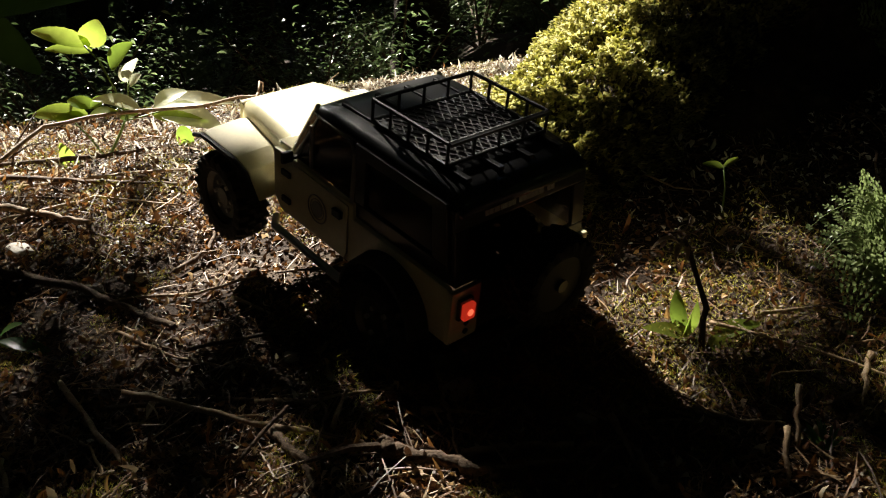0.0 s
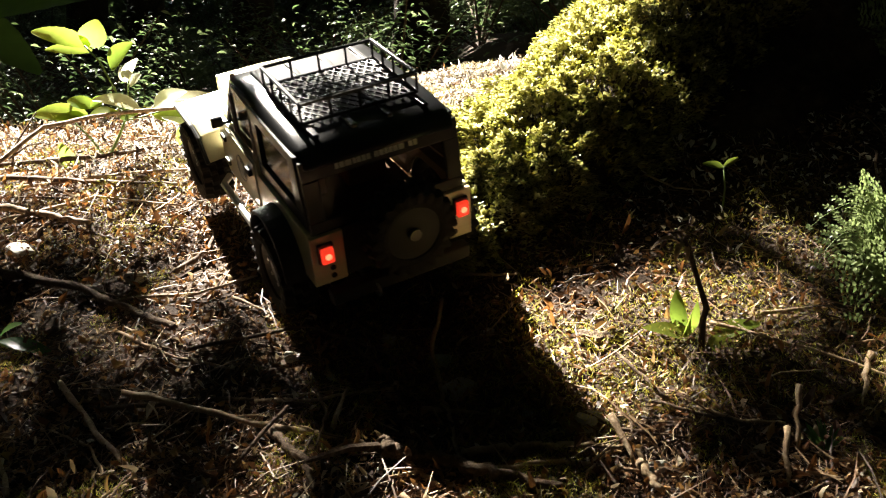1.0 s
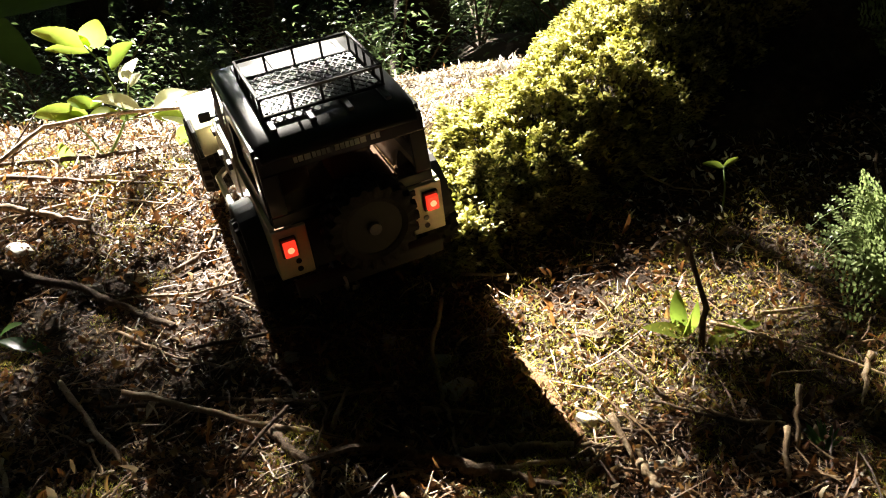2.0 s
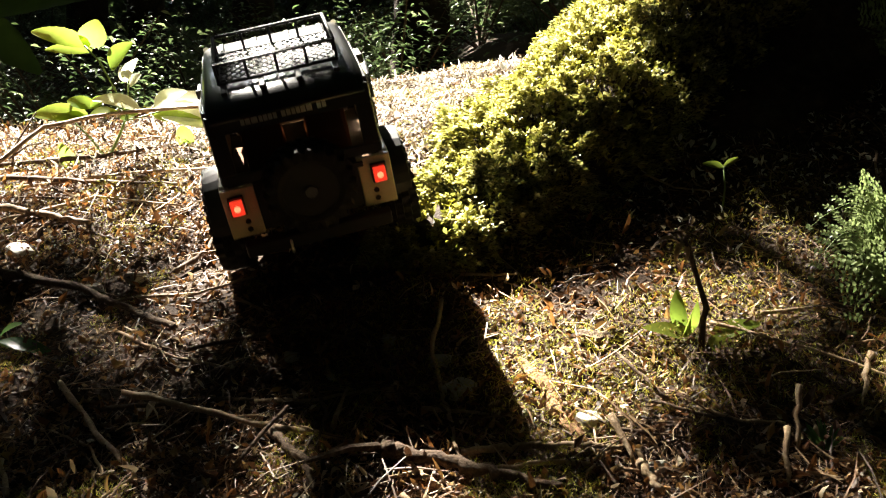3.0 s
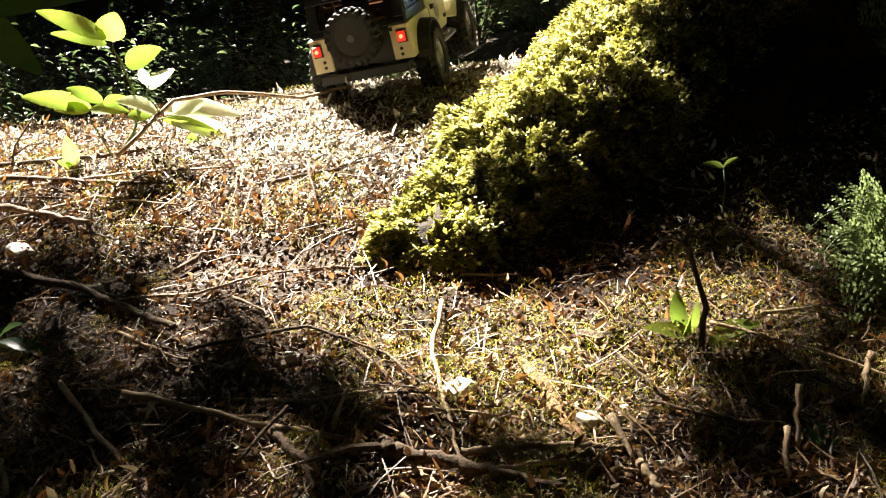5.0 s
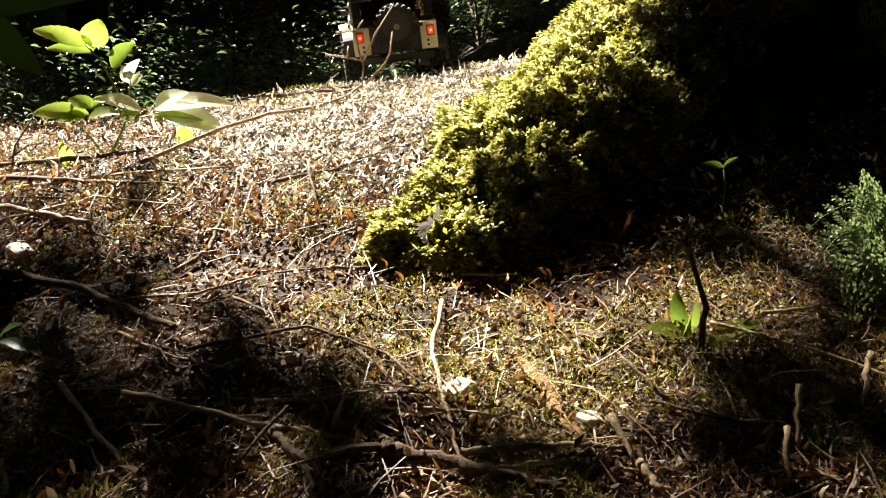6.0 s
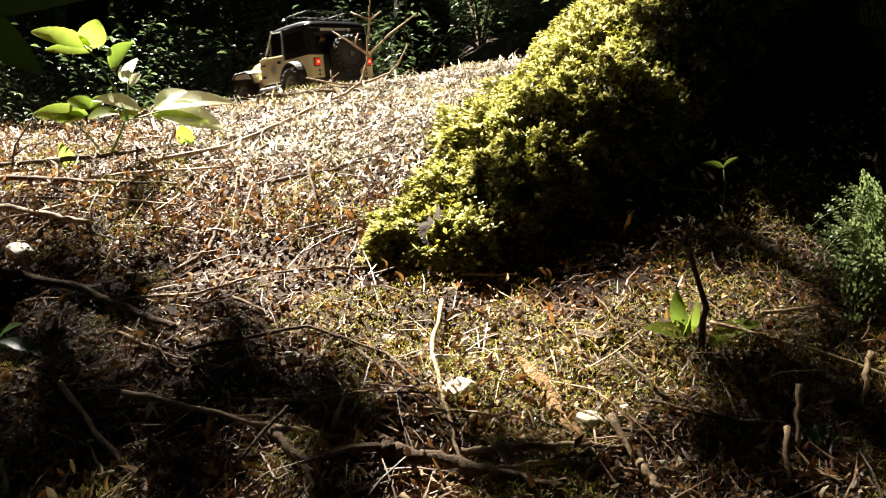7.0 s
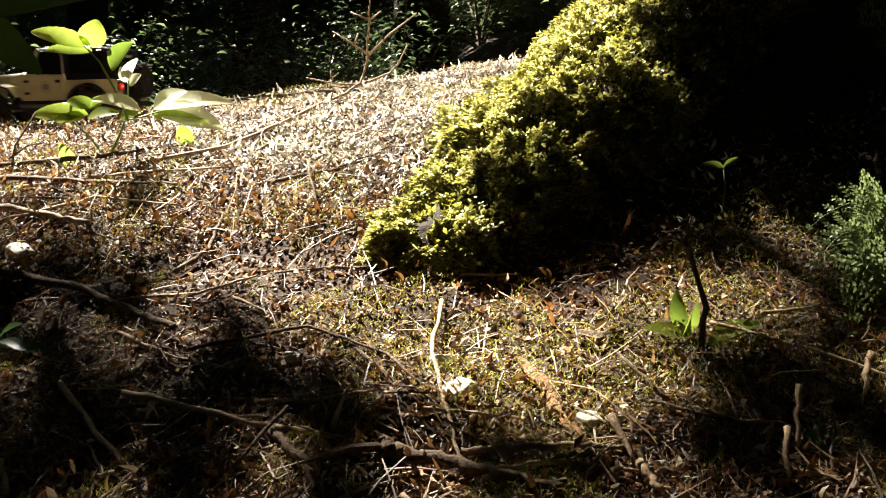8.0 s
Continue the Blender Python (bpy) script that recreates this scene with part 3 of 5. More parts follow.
def build_raspberry():
    p = holder("raspberry_plant", pose(-0.50, 1.32, ground_z(-0.50, 1.32) - 0.004), "young raspberry plant with bright green sunlit leaves", "plant")
    k = 0.00086

    def at(px, py, depth=0.0):
        return Vector(((px - 205) * k, depth, (285 - py) * k))
    stem(p, [at(195, 290), at(222, 235), at(230, 205, 0.01), at(215, 160), at(190, 112), at(165, 85)], 0.0024, 0.0014, M_STEM)
    stem(p, [at(228, 205, 0.01), at(238, 170), at(240, 140)], 0.0015, 0.001, M_STEM)
    stem(p, [at(195, 280), at(170, 245), at(150, 215, -0.02)], 0.0015, 0.001, M_STEM)
    stem(p, [at(228, 215), at(260, 205, 0.01), at(290, 195, 0.02)], 0.0013, 0.001, M_STEM)
    up = Vector((0.05, -0.35, 1))
    # last value 1: leaf painted pale, as if sun shone through it
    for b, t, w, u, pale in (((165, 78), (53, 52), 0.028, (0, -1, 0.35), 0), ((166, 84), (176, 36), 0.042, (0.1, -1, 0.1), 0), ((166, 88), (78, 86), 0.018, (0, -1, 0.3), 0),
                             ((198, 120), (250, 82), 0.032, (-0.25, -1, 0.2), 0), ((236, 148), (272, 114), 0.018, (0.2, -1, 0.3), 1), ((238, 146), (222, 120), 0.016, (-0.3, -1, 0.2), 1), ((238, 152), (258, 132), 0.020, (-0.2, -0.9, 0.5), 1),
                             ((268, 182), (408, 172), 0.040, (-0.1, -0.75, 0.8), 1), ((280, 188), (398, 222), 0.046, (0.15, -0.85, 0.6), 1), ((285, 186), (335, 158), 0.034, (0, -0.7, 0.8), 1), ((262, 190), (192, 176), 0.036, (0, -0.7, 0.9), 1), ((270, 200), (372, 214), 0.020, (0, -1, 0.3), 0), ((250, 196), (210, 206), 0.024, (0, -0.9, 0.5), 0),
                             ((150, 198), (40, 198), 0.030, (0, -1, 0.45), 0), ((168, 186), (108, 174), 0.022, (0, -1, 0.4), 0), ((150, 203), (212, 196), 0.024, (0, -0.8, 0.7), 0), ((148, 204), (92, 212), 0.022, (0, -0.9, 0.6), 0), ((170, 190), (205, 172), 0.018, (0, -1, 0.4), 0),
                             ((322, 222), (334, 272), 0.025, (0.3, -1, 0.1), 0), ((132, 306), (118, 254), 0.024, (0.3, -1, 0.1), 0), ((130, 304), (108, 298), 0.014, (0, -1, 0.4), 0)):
        d = rng.uniform(-0.02, 0.03)
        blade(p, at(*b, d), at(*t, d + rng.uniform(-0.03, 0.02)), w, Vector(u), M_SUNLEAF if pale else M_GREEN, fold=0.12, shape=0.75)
    return p


raspberry = build_raspberry()


def build_seedling(x, y, hgt, leaves, label, name, mat, turn=0):
    p = holder(name, pose(x, y, ground_z(x, y) - 0.003, 0, 0, turn), label, "plant")
    stem(p, [Vector((0, 0, 0)), Vector((0.002, 0, hgt * 0.5)), Vector((0, 0, hgt))], 0.0014, 0.0009, M_STEM)
    for dx, dy, dz, w in leaves:
        blade(p, (0, 0, hgt), (dx, dy, hgt + dz), w, (-dx * 8, -1, 0.5), mat)
    return p


build_seedling(0.333, 1.035, 0.052, ((-0.025, 0, 0.004, 0.010), (0.017, 0, 0.011, 0.008)), "small two-leaved seedling standing in the shade", "seedling", M_GREEN)


def build_weed():
    p = holder("low_weed", pose(0.235, 0.79, ground_z(0.235, 0.79)), "low broad-leaved weed with bright green leaves", "plant")
    for b, t, w, u in (((-0.005, 0, 0.004), (-0.050, -0.004, 0.016), 0.020, (0.2, -0.6, 1)), ((-0.012, 0.01, 0.006), (-0.018, 0.012, 0.046), 0.016, (-0.6, -0.8, 0.4)),
                       ((-0.01, 0, 0.004), (0.002, 0.004, 0.036), 0.012, (0.5, -0.9, 0.3)), ((0.008, -0.01, 0.006), (0.030, -0.02, -0.010), 0.022, (0.1, -0.9, 0.8)),
                       ((0.010, 0, 0.004), (0.062, 0.01, 0.018), 0.022, (0, -0.5, 1)), ((0.005, 0.01, 0.004), (0.040, 0.03, 0.012), 0.018, (0, -0.4, 1))):
        blade(p, b, t, w, u, M_GREEN)
    stem(p, [Vector((0, 0, -0.004)), Vector((0, 0, 0.008))], 0.002, 0.0012, M_STEM)


build_weed()


def build_dead_stem():
    z = ground_z(0.232, 0.769)
    p = holder("withered_stem", pose(0.232, 0.769, z), "brown withered stem with a drooping dry tip", "plant")
    stem(p, [Vector((0, 0, -0.005)), Vector((0.001, 0, 0.03)), Vector((0.004, 0, 0.042)), Vector((-0.004, 0, 0.065)), Vector((-0.012, 0.0, 0.09)), Vector((-0.018, 0, 0.105))], 0.0034, 0.0018, M_STICK)
    for dx, dz, w in ((-0.030, -0.004, 0.008), (-0.010, -0.020, 0.006), (0.004, -0.022, 0.005)):
        blade(p, (-0.018, 0, 0.104), (-0.018 + dx, -0.005, 0.106 + dz), w, (0, -0.4, 1), M_PALE, "withered_leaf", 0.3, 0.3)


build_dead_stem()


def build_tuft(x, y):
    p = holder("grass_tuft", pose(x, y, ground_z(x, y)), "small green tuft of needle-like leaves", "plant")
    r = random.Random(8)
    for _ in range(16):
        a = r.uniform(0, 6.283)
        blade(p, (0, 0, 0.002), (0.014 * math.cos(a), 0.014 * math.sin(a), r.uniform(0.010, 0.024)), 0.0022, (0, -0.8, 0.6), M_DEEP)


build_tuft(0.292, 0.645)


def fern_frond(parent, base, bend, tip, width, mat, pairs=15, seed=0):
    """A frond: a midrib curved over its bend, side ribs in pairs, each with a double row of oblong leaflets."""
    base, bend, tip = Vector(base), Vector(bend), Vector(tip)
    r = random.Random(seed * 31 + int(width * 1e4))

    def on(t):
        return base * (1 - t) ** 2 + bend * 2 * t * (1 - t) + tip * t * t
    h = Heap()
    h.tube([on(i / 12) for i in range(13)], [width * (0.035 - 0.0022 * i) for i in range(13)], 5)
    for i in range(pairs):
        t = 0.30 + 0.69 * (i / (pairs - 1)) ** 0.9
        c, d = on(t), (on(min(1, t + 0.02)) - on(t - 0.02)).normalized()
        side = d.cross(Vector((0, -0.75, 0.66))).normalized()
        nrm = side.cross(d).normalized()
        if nrm.z < 0:
            nrm = -nrm
        w = width * min(1, (1 - t) * 2.1 + 0.10) * min(1, (t - 0.2) * 5)
        for s in (-1, 1):
            run = (side * s + d * r.uniform(0.3, 0.5) + nrm * r.uniform(-0.35, 0.1)).normalized()
            e = c + run * w * r.uniform(0.85, 1.1)
            h.tube([c, e], [width * 0.012, width * 0.006], 3)
            n = max(2, int(w / (width * 0.15)))
            along = run.cross(nrm).normalized()
            for q in range(n):
                g = c.lerp(e, (q + 0.6) / (n + 0.4))
                lw = w * 0.19 * (1 - 0.5 * q / n) + width * 0.085
                for k in (-1, 1):
                    o = g + (along * k + run * 0.45 + nrm * r.uniform(-0.25, 0.15)).normalized() * lw
                    h.leaf(g, o, lw * 0.62, nrm + Vector((r.gauss(0, 0.2), r.gauss(0, 0.2), 0)), 0.1, 0.08, 3, 0.55)
            h.leaf(e - run * w * 0.03, e + run * w * 0.10, w * 0.09 + width * 0.02, nrm, 0.1, 0.05, 2, 0.7)
    return part("frond", h, mat, parent)


def build_fern(x, y, fronds, label, turn=0):
    """fronds: each with its bend, tip and half width, from the root stock."""
    p = holder("fern", pose(x, y, ground_z(x, y), 0, 0, turn), label, "fern", "ferns")
    for i, (bend, tip, w) in enumerate(fronds):
        fern_frond(p, (0, 0, 0), bend, tip, w, M_FERN, 10 if w < 0.06 else 13, i)
    return p


build_fern(0.445, 0.82, (((-0.015, 0.0, 0.165), (-0.108, -0.02, 0.088), 0.028), ((-0.055, -0.02, 0.12), (-0.073, -0.04, -0.008), 0.034), ((-0.055, 0.0, 0.145), (-0.104, -0.02, 0.040), 0.024),
                         ((-0.03, 0.01, 0.10), (-0.05, 0.0, 0.140), 0.028), ((-0.02, -0.03, 0.12), (-0.035, -0.05, 0.02), 0.034), ((0.0, -0.01, 0.13), (-0.06, 0.0, 0.09), 0.026)),
           "green fern growing in the shade beside the tree")
build_fern(0.60, 1.15, (((-0.05, -0.02, 0.22), (-0.09, -0.03, 0.20), 0.045), ((0.0, -0.02, 0.20), (0.0, -0.05, 0.26), 0.05), ((0.06, -0.03, 0.22), (0.10, -0.06, 0.19), 0.045), ((-0.05, -0.04, 0.16), (-0.09, -0.08, 0.09), 0.04)), "tall green fern beside the dark trunk", 10)


def build_near_leaves():
    """Twigs with leaves that reach in close to the camera."""
    p = holder("overhanging_twig", pose(-0.395, 0.60, 0.08), "overhanging twig with shaded green leaves", "branch")
    stem(p, [Vector((-0.10, 0, 0.06)), Vector((0.0, 0, 0.03)), Vector((0.09, 0.02, 0.02))], 0.0018, 0.001, M_STEM)
    for b, t, w in (((0.05, 0, 0.025), (0.125, -0.01, -0.02), 0.034), ((0.0, 0, 0.03), (0.07, 0, -0.005), 0.036), ((0.08, 0, 0.02), (0.17, 0, 0.035), 0.03), ((-0.02, 0, 0.03), (0.04, -0.02, 0.06), 0.03)):
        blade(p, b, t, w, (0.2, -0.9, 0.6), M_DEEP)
    q = holder("low_bramble", pose(-0.465, 0.85, ground_z(-0.465, 0.85) - 0.02), "low bramble with shaded green leaves", "plant")
    stem(q, [Vector((-0.03, 0, -0.005)), Vector((-0.01, 0, 0.03)), Vector((0.02, 0, 0.043))], 0.0018, 0.001, M_STEM)
    for b, t, w, u in (((0.02, 0, 0.043), (0.085, -0.01, 0.030), 0.018, (0, -0.5, 1)), ((0.02, 0, 0.043), (0.05, -0.01, 0.062), 0.016, (0, -0.5, 1)), ((0.0, 0, 0.036), (-0.03, 0, 0.06), 0.018, (0, -0.5, 1))):
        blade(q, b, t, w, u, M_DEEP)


build_near_leaves()


def build_whip():
    """The bare branch that the car drags along and lets go."""
    p = holder("bare_branch", pose(-0.43, 1.235, 0.0), "bare pale branch with forked twigs at its tip", "branch")
    k = (-0.43, 1.235, 0.0)

    def at(x, y, z):
        return Vector((x - k[0], y - k[1], z - k[2]))
    line = [at(-0.43, 1.235, -0.008), at(-0.316, 1.275, 0.016), at(-0.264, 1.34, 0.046), at(-0.211, 1.45, 0.084), at(-0.166, 1.50, 0.108), at(-0.143, 1.52, 0.128), at(-0.132, 1.53, 0.165), at(-0.129, 1.53, 0.213), at(-0.125, 1.53, 0.27), at(-0.123, 1.53, 0.293)]
    stem(p, finer(line, 3, 0.0008, random.Random(4)), 0.0032, 0.0014, M_PALE, "main_stem")
    for a in ((at(-0.14, 1.52, 0.125), at(-0.179, 1.51, 0.125), at(-0.233, 1.50, 0.135)), (at(-0.189, 1.51, 0.127), at(-0.192, 1.51, 0.149)), (at(-0.135, 1.52, 0.127), at(-0.091, 1.51, 0.144), at(-0.077, 1.51, 0.159), at(-0.060, 1.50, 0.19)),
              (at(-0.128, 1.53, 0.176), at(-0.091, 1.52, 0.211), at(-0.044, 1.51, 0.244)), (at(-0.128, 1.53, 0.176), at(-0.159, 1.53, 0.197), at(-0.19, 1.53, 0.216)), (at(-0.154, 1.53, 0.192), at(-0.146, 1.53, 0.213)),
              (at(-0.125, 1.53, 0.235), at(-0.16, 1.53, 0.249)), (at(-0.123, 1.53, 0.237), at(-0.106, 1.53, 0.251))):
        stem(p, list(a), 0.0022, 0.0012, M_PALE, "side_twig")
    return p


whip = build_whip()

_t = holder("dead_twig", pose(-0.66, 1.33, ground_z(-0.66, 1.33)), "thin dead twig standing in litter", "twig")
stem(_t, [Vector((0, 0, -0.01)), Vector((0.01, 0, 0.04)), Vector((0.045, 0, 0.09))], 0.0022, 0.001, M_STICK)
stem(_t, [Vector((0.0, 0, 0.02)), Vector((0.03, 0, 0.04)), Vector((0.055, 0, 0.044))], 0.0018, 0.001, M_STICK, "side_twig")


# ---------------------------------------------------------------- woods behind
def build_trunk(x, y, r, hgt, lean, label):
    p = holder("tree", pose(x, y, ground_z(x, y) - 0.1), label, "tree", "forest trees")
    h = Heap()
    n, m = 20, 22
    verts = []
    for j in range(m + 1):
        z = hgt * (j / m) ** 1.6
        for i in range(n):
            a = 2 * math.pi * i / n
            rad = r * (1 - 0.5 * z / hgt) + 0.35 * r * math.exp(-z / 0.25) * (0.7 + 0.3 * math.cos(4 * a + x)) + 0.06 * r * noise.noise((math.cos(a) * 3 + x, math.sin(a) * 3, z * 2))
            verts.append((rad * math.cos(a) + lean * z, rad * math.sin(a), z))
    h.add(verts, [(j * n + i, j * n + (i + 1) % n, (j + 1) * n + (i + 1) % n, (j + 1) * n + i) for j in range(m) for i in range(n)])
    part("trunk", h, M_BARK, p, flat=False)
    limbs = Heap()
    r2 = random.Random(int(x * 100) + 5)
    for _ in range(5):
        z = hgt * r2.uniform(0.35, 0.9)
        a = r2.uniform(0, 6.283)
        s = Vector((lean * z, 0, z))
        d = Vector((math.cos(a), math.sin(a), 0.35))
        limbs.tube([s, s + d * 0.8, s + d * 1.6 + Vector((0, 0, 0.2))], [r * 0.3, r * 0.2, r * 0.08], 6)
    part("limb_whorl", limbs, M_BARK, p)
    return p


for _x, _y, _r0, _l in ((-1.32, 6.2, 0.15, 0.0), (-0.13, 5.2, 0.165, 0.01), (-2.5, 7.5, 0.16, 0.0), (1.75, 7.2, 0.14, -0.01), (1.9, 6.0, 0.18, 0.0), (2.3, 9.0, 0.2, 0.0), (-3.6, 9.0, 0.2, 0.01),
                        (-0.6, 10.5, 0.17, 0.0), (0.35, 11.5, 0.18, 0.0), (-1.9, 12, 0.2, 0.0), (3.2, 4.2, 0.2, 0.0), (-3.2, 3.6, 0.2, 0.0), (1.6, -2.5, 0.25, 0.0), (-1.8, -3, 0.22, 0.0), (0.2, -5, 0.25, 0.0), (1.5, 2.7, 0.1, 0.0)):
    build_trunk(_x, _y, _r0, 8.0, _l, "tall dark tree trunk in the shaded woods")


def build_shrub(seed, size, leaf_len, count, flatness):
    """A shrub: stems that fan out, leaves in flat sprays along them."""
    r = random.Random(seed)
    p = holder("shrub", pose(0, 0, 0), "leafy green shrub in dappled forest light", "shrub", "shrubs in the woods")
    st, lv = Heap(), Heap()
    for _ in range(9):
        a, e = r.uniform(0, 6.283), r.uniform(0.35, 1.3)
        d = Vector((math.cos(a) * math.cos(e), math.sin(a) * math.cos(e), math.sin(e)))
        ln = size * r.uniform(0.6, 1.1)
        pts = [Vector((0, 0, 0)), d * ln * 0.5 + Vector((0, 0, 0.04 * size)), d * ln + Vector((0, 0, -0.05 * size))]
        st.tube(pts, [0.008 * size, 0.006 * size, 0.003 * size], 5)
        for k in range(count // 9):
            t = r.uniform(0.25, 1.05)
            c = pts[0].lerp(pts[1], t * 2) if t < 0.5 else pts[1].lerp(pts[2], t * 2 - 1)
            c += Vector((r.gauss(0, 1), r.gauss(0, 1), r.gauss(0, flatness))) * 0.11 * size
            b = r.uniform(0, 6.283)
            ll = leaf_len * r.uniform(0.6, 1.3)
            lv.leaf(c, c + Vector((math.cos(b), math.sin(b), r.gauss(-0.15, 0.25))) * ll, ll * 0.4, (r.gauss(0, 0.35), r.gauss(-0.2, 0.35), 1), 0.12, 0.12, 3, 0.65)
    part("branching_stem", st, M_STICK, p)
    part("foliage", lv, M_SHRUB, p)
    return p


def plant_woods():
    kinds = [build_shrub(11, 0.55, 0.030, 850, 0.22), build_shrub(12, 0.7, 0.034, 900, 0.18), build_shrub(13, 0.4, 0.024, 700, 0.3), build_shrub(14, 0.9, 0.038, 1150, 0.2)]
    fern = build_fern(0, 0, [((0.18 * math.cos(a), 0.18 * math.sin(a), 0.34 + 0.06 * (i % 3)), (0.40 * math.cos(a), 0.40 * math.sin(a), 0.16 + 0.06 * (i % 3)), 0.10) for i, a in enumerate([0.1, 0.9, 1.9, 2.8, 3.6, 4.5, 5.4])], "spreading green fern in the dappled woods")
    spots = []
    r = random.Random(5)
    tries = 0
    while len(spots) < 128 and tries < 4000:
        tries += 1
        y = 3.7 + 7.3 * r.random() ** 1.2
        x = r.uniform(-0.62, 0.62) * (y + 0.8)
        if -0.15 < x < 1.0 and y < 4.7:
            continue
        if any((x - a) ** 2 + (y - b) ** 2 < 0.05 + 0.007 * y for a, b in spots):
            continue
        spots.append((x, y))
    used = set()
    for x, y in spots + [(1.25, 2.2), (1.4, 1.7), (1.05, 2.6), (1.7, 3.2), (-2.2, 2.4)]:
        src = r.choice(kinds + [fern, fern])
        s = r.uniform(0.75, 1.3)
        m = pose(x, y, ground_z(x, y) - 0.03, 0, 0, r.uniform(0, 360))
        if src not in used:
            used.add(src)
            src.matrix_basis = m
            continue
        copy_thing(src, m).scale = (s, s, s)
    for src in kinds + [fern]:
        if src not in used:
            src.matrix_basis = pose(r.uniform(-3, 3), 11, ground_z(0, 11))


plant_woods()


def sunlit(x, y):
    """Share of sun wanted on a floor spot: cuts the gap in unseen crowns."""
    if y > 2.9:
        return 0.62 if noise.noise((x * 0.9, y * 0.9, 3.0)) > -0.2 else 0.2
    if y > 2.1:
        return 0.9 if -1.7 < x < 0.3 else 0.15
    if x > 0.9 or x < -1.9:
        return 0.04
    if (x - 0.362) ** 2 + (y - 0.995) ** 2 < 0.0011:
        return 1.0
    if x > 0.37 and 0.66 < y < 0.84:
        return 0.75
    if 0.05 < x < 0.33 and 0.84 < y < 0.925:
        return 1.0
    if y < 1.0 and x > 0.19 + 0.9 * (y - 0.76):
        return 0.02 if y > 0.84 else 0.11
    if x > 0.05 and 0.935 < y < 0.955 + 0.3 * (x - 0.06):
        return 0.006
    if x > 0.36 and 0.84 < y < 1.13:
        return 0.02
    if 1.06 < y < 1.6 and x > 0.44:
        return 0.05
    near = 0.70 - 0.80 * x if x < 0 else 0.70 - 0.12 * x
    s = min(1, max(0, (y - near + 0.10) / 0.20))
    front = 0.125 + 0.80 * s ** 1.4
    full = front + (1 - front) * smooth(0.92, 1.12, y + 0.2 * x) * s
    if noise.noise((x * 5, y * 5, 7.0)) < -0.12 and y < 1.2 and x < -0.2:
        full *= 0.4
    if noise.noise((x * 11, y * 11, 1.5)) < -0.18 and y < 1.02 and x < -0.08:
        full *= 0.55
    return full


def landing(gx, gy):
    """Where the ray of sun through a spot at height 0 meets the floor."""
    z = 0.0
    for _ in range(3):
        x, y = gx + SUN_FROM.x / SUN_FROM.z * z, gy + SUN_FROM.y / SUN_FROM.z * z
        z = 0.5 * z + 0.5 * ground_base(x, y)
    return x, y


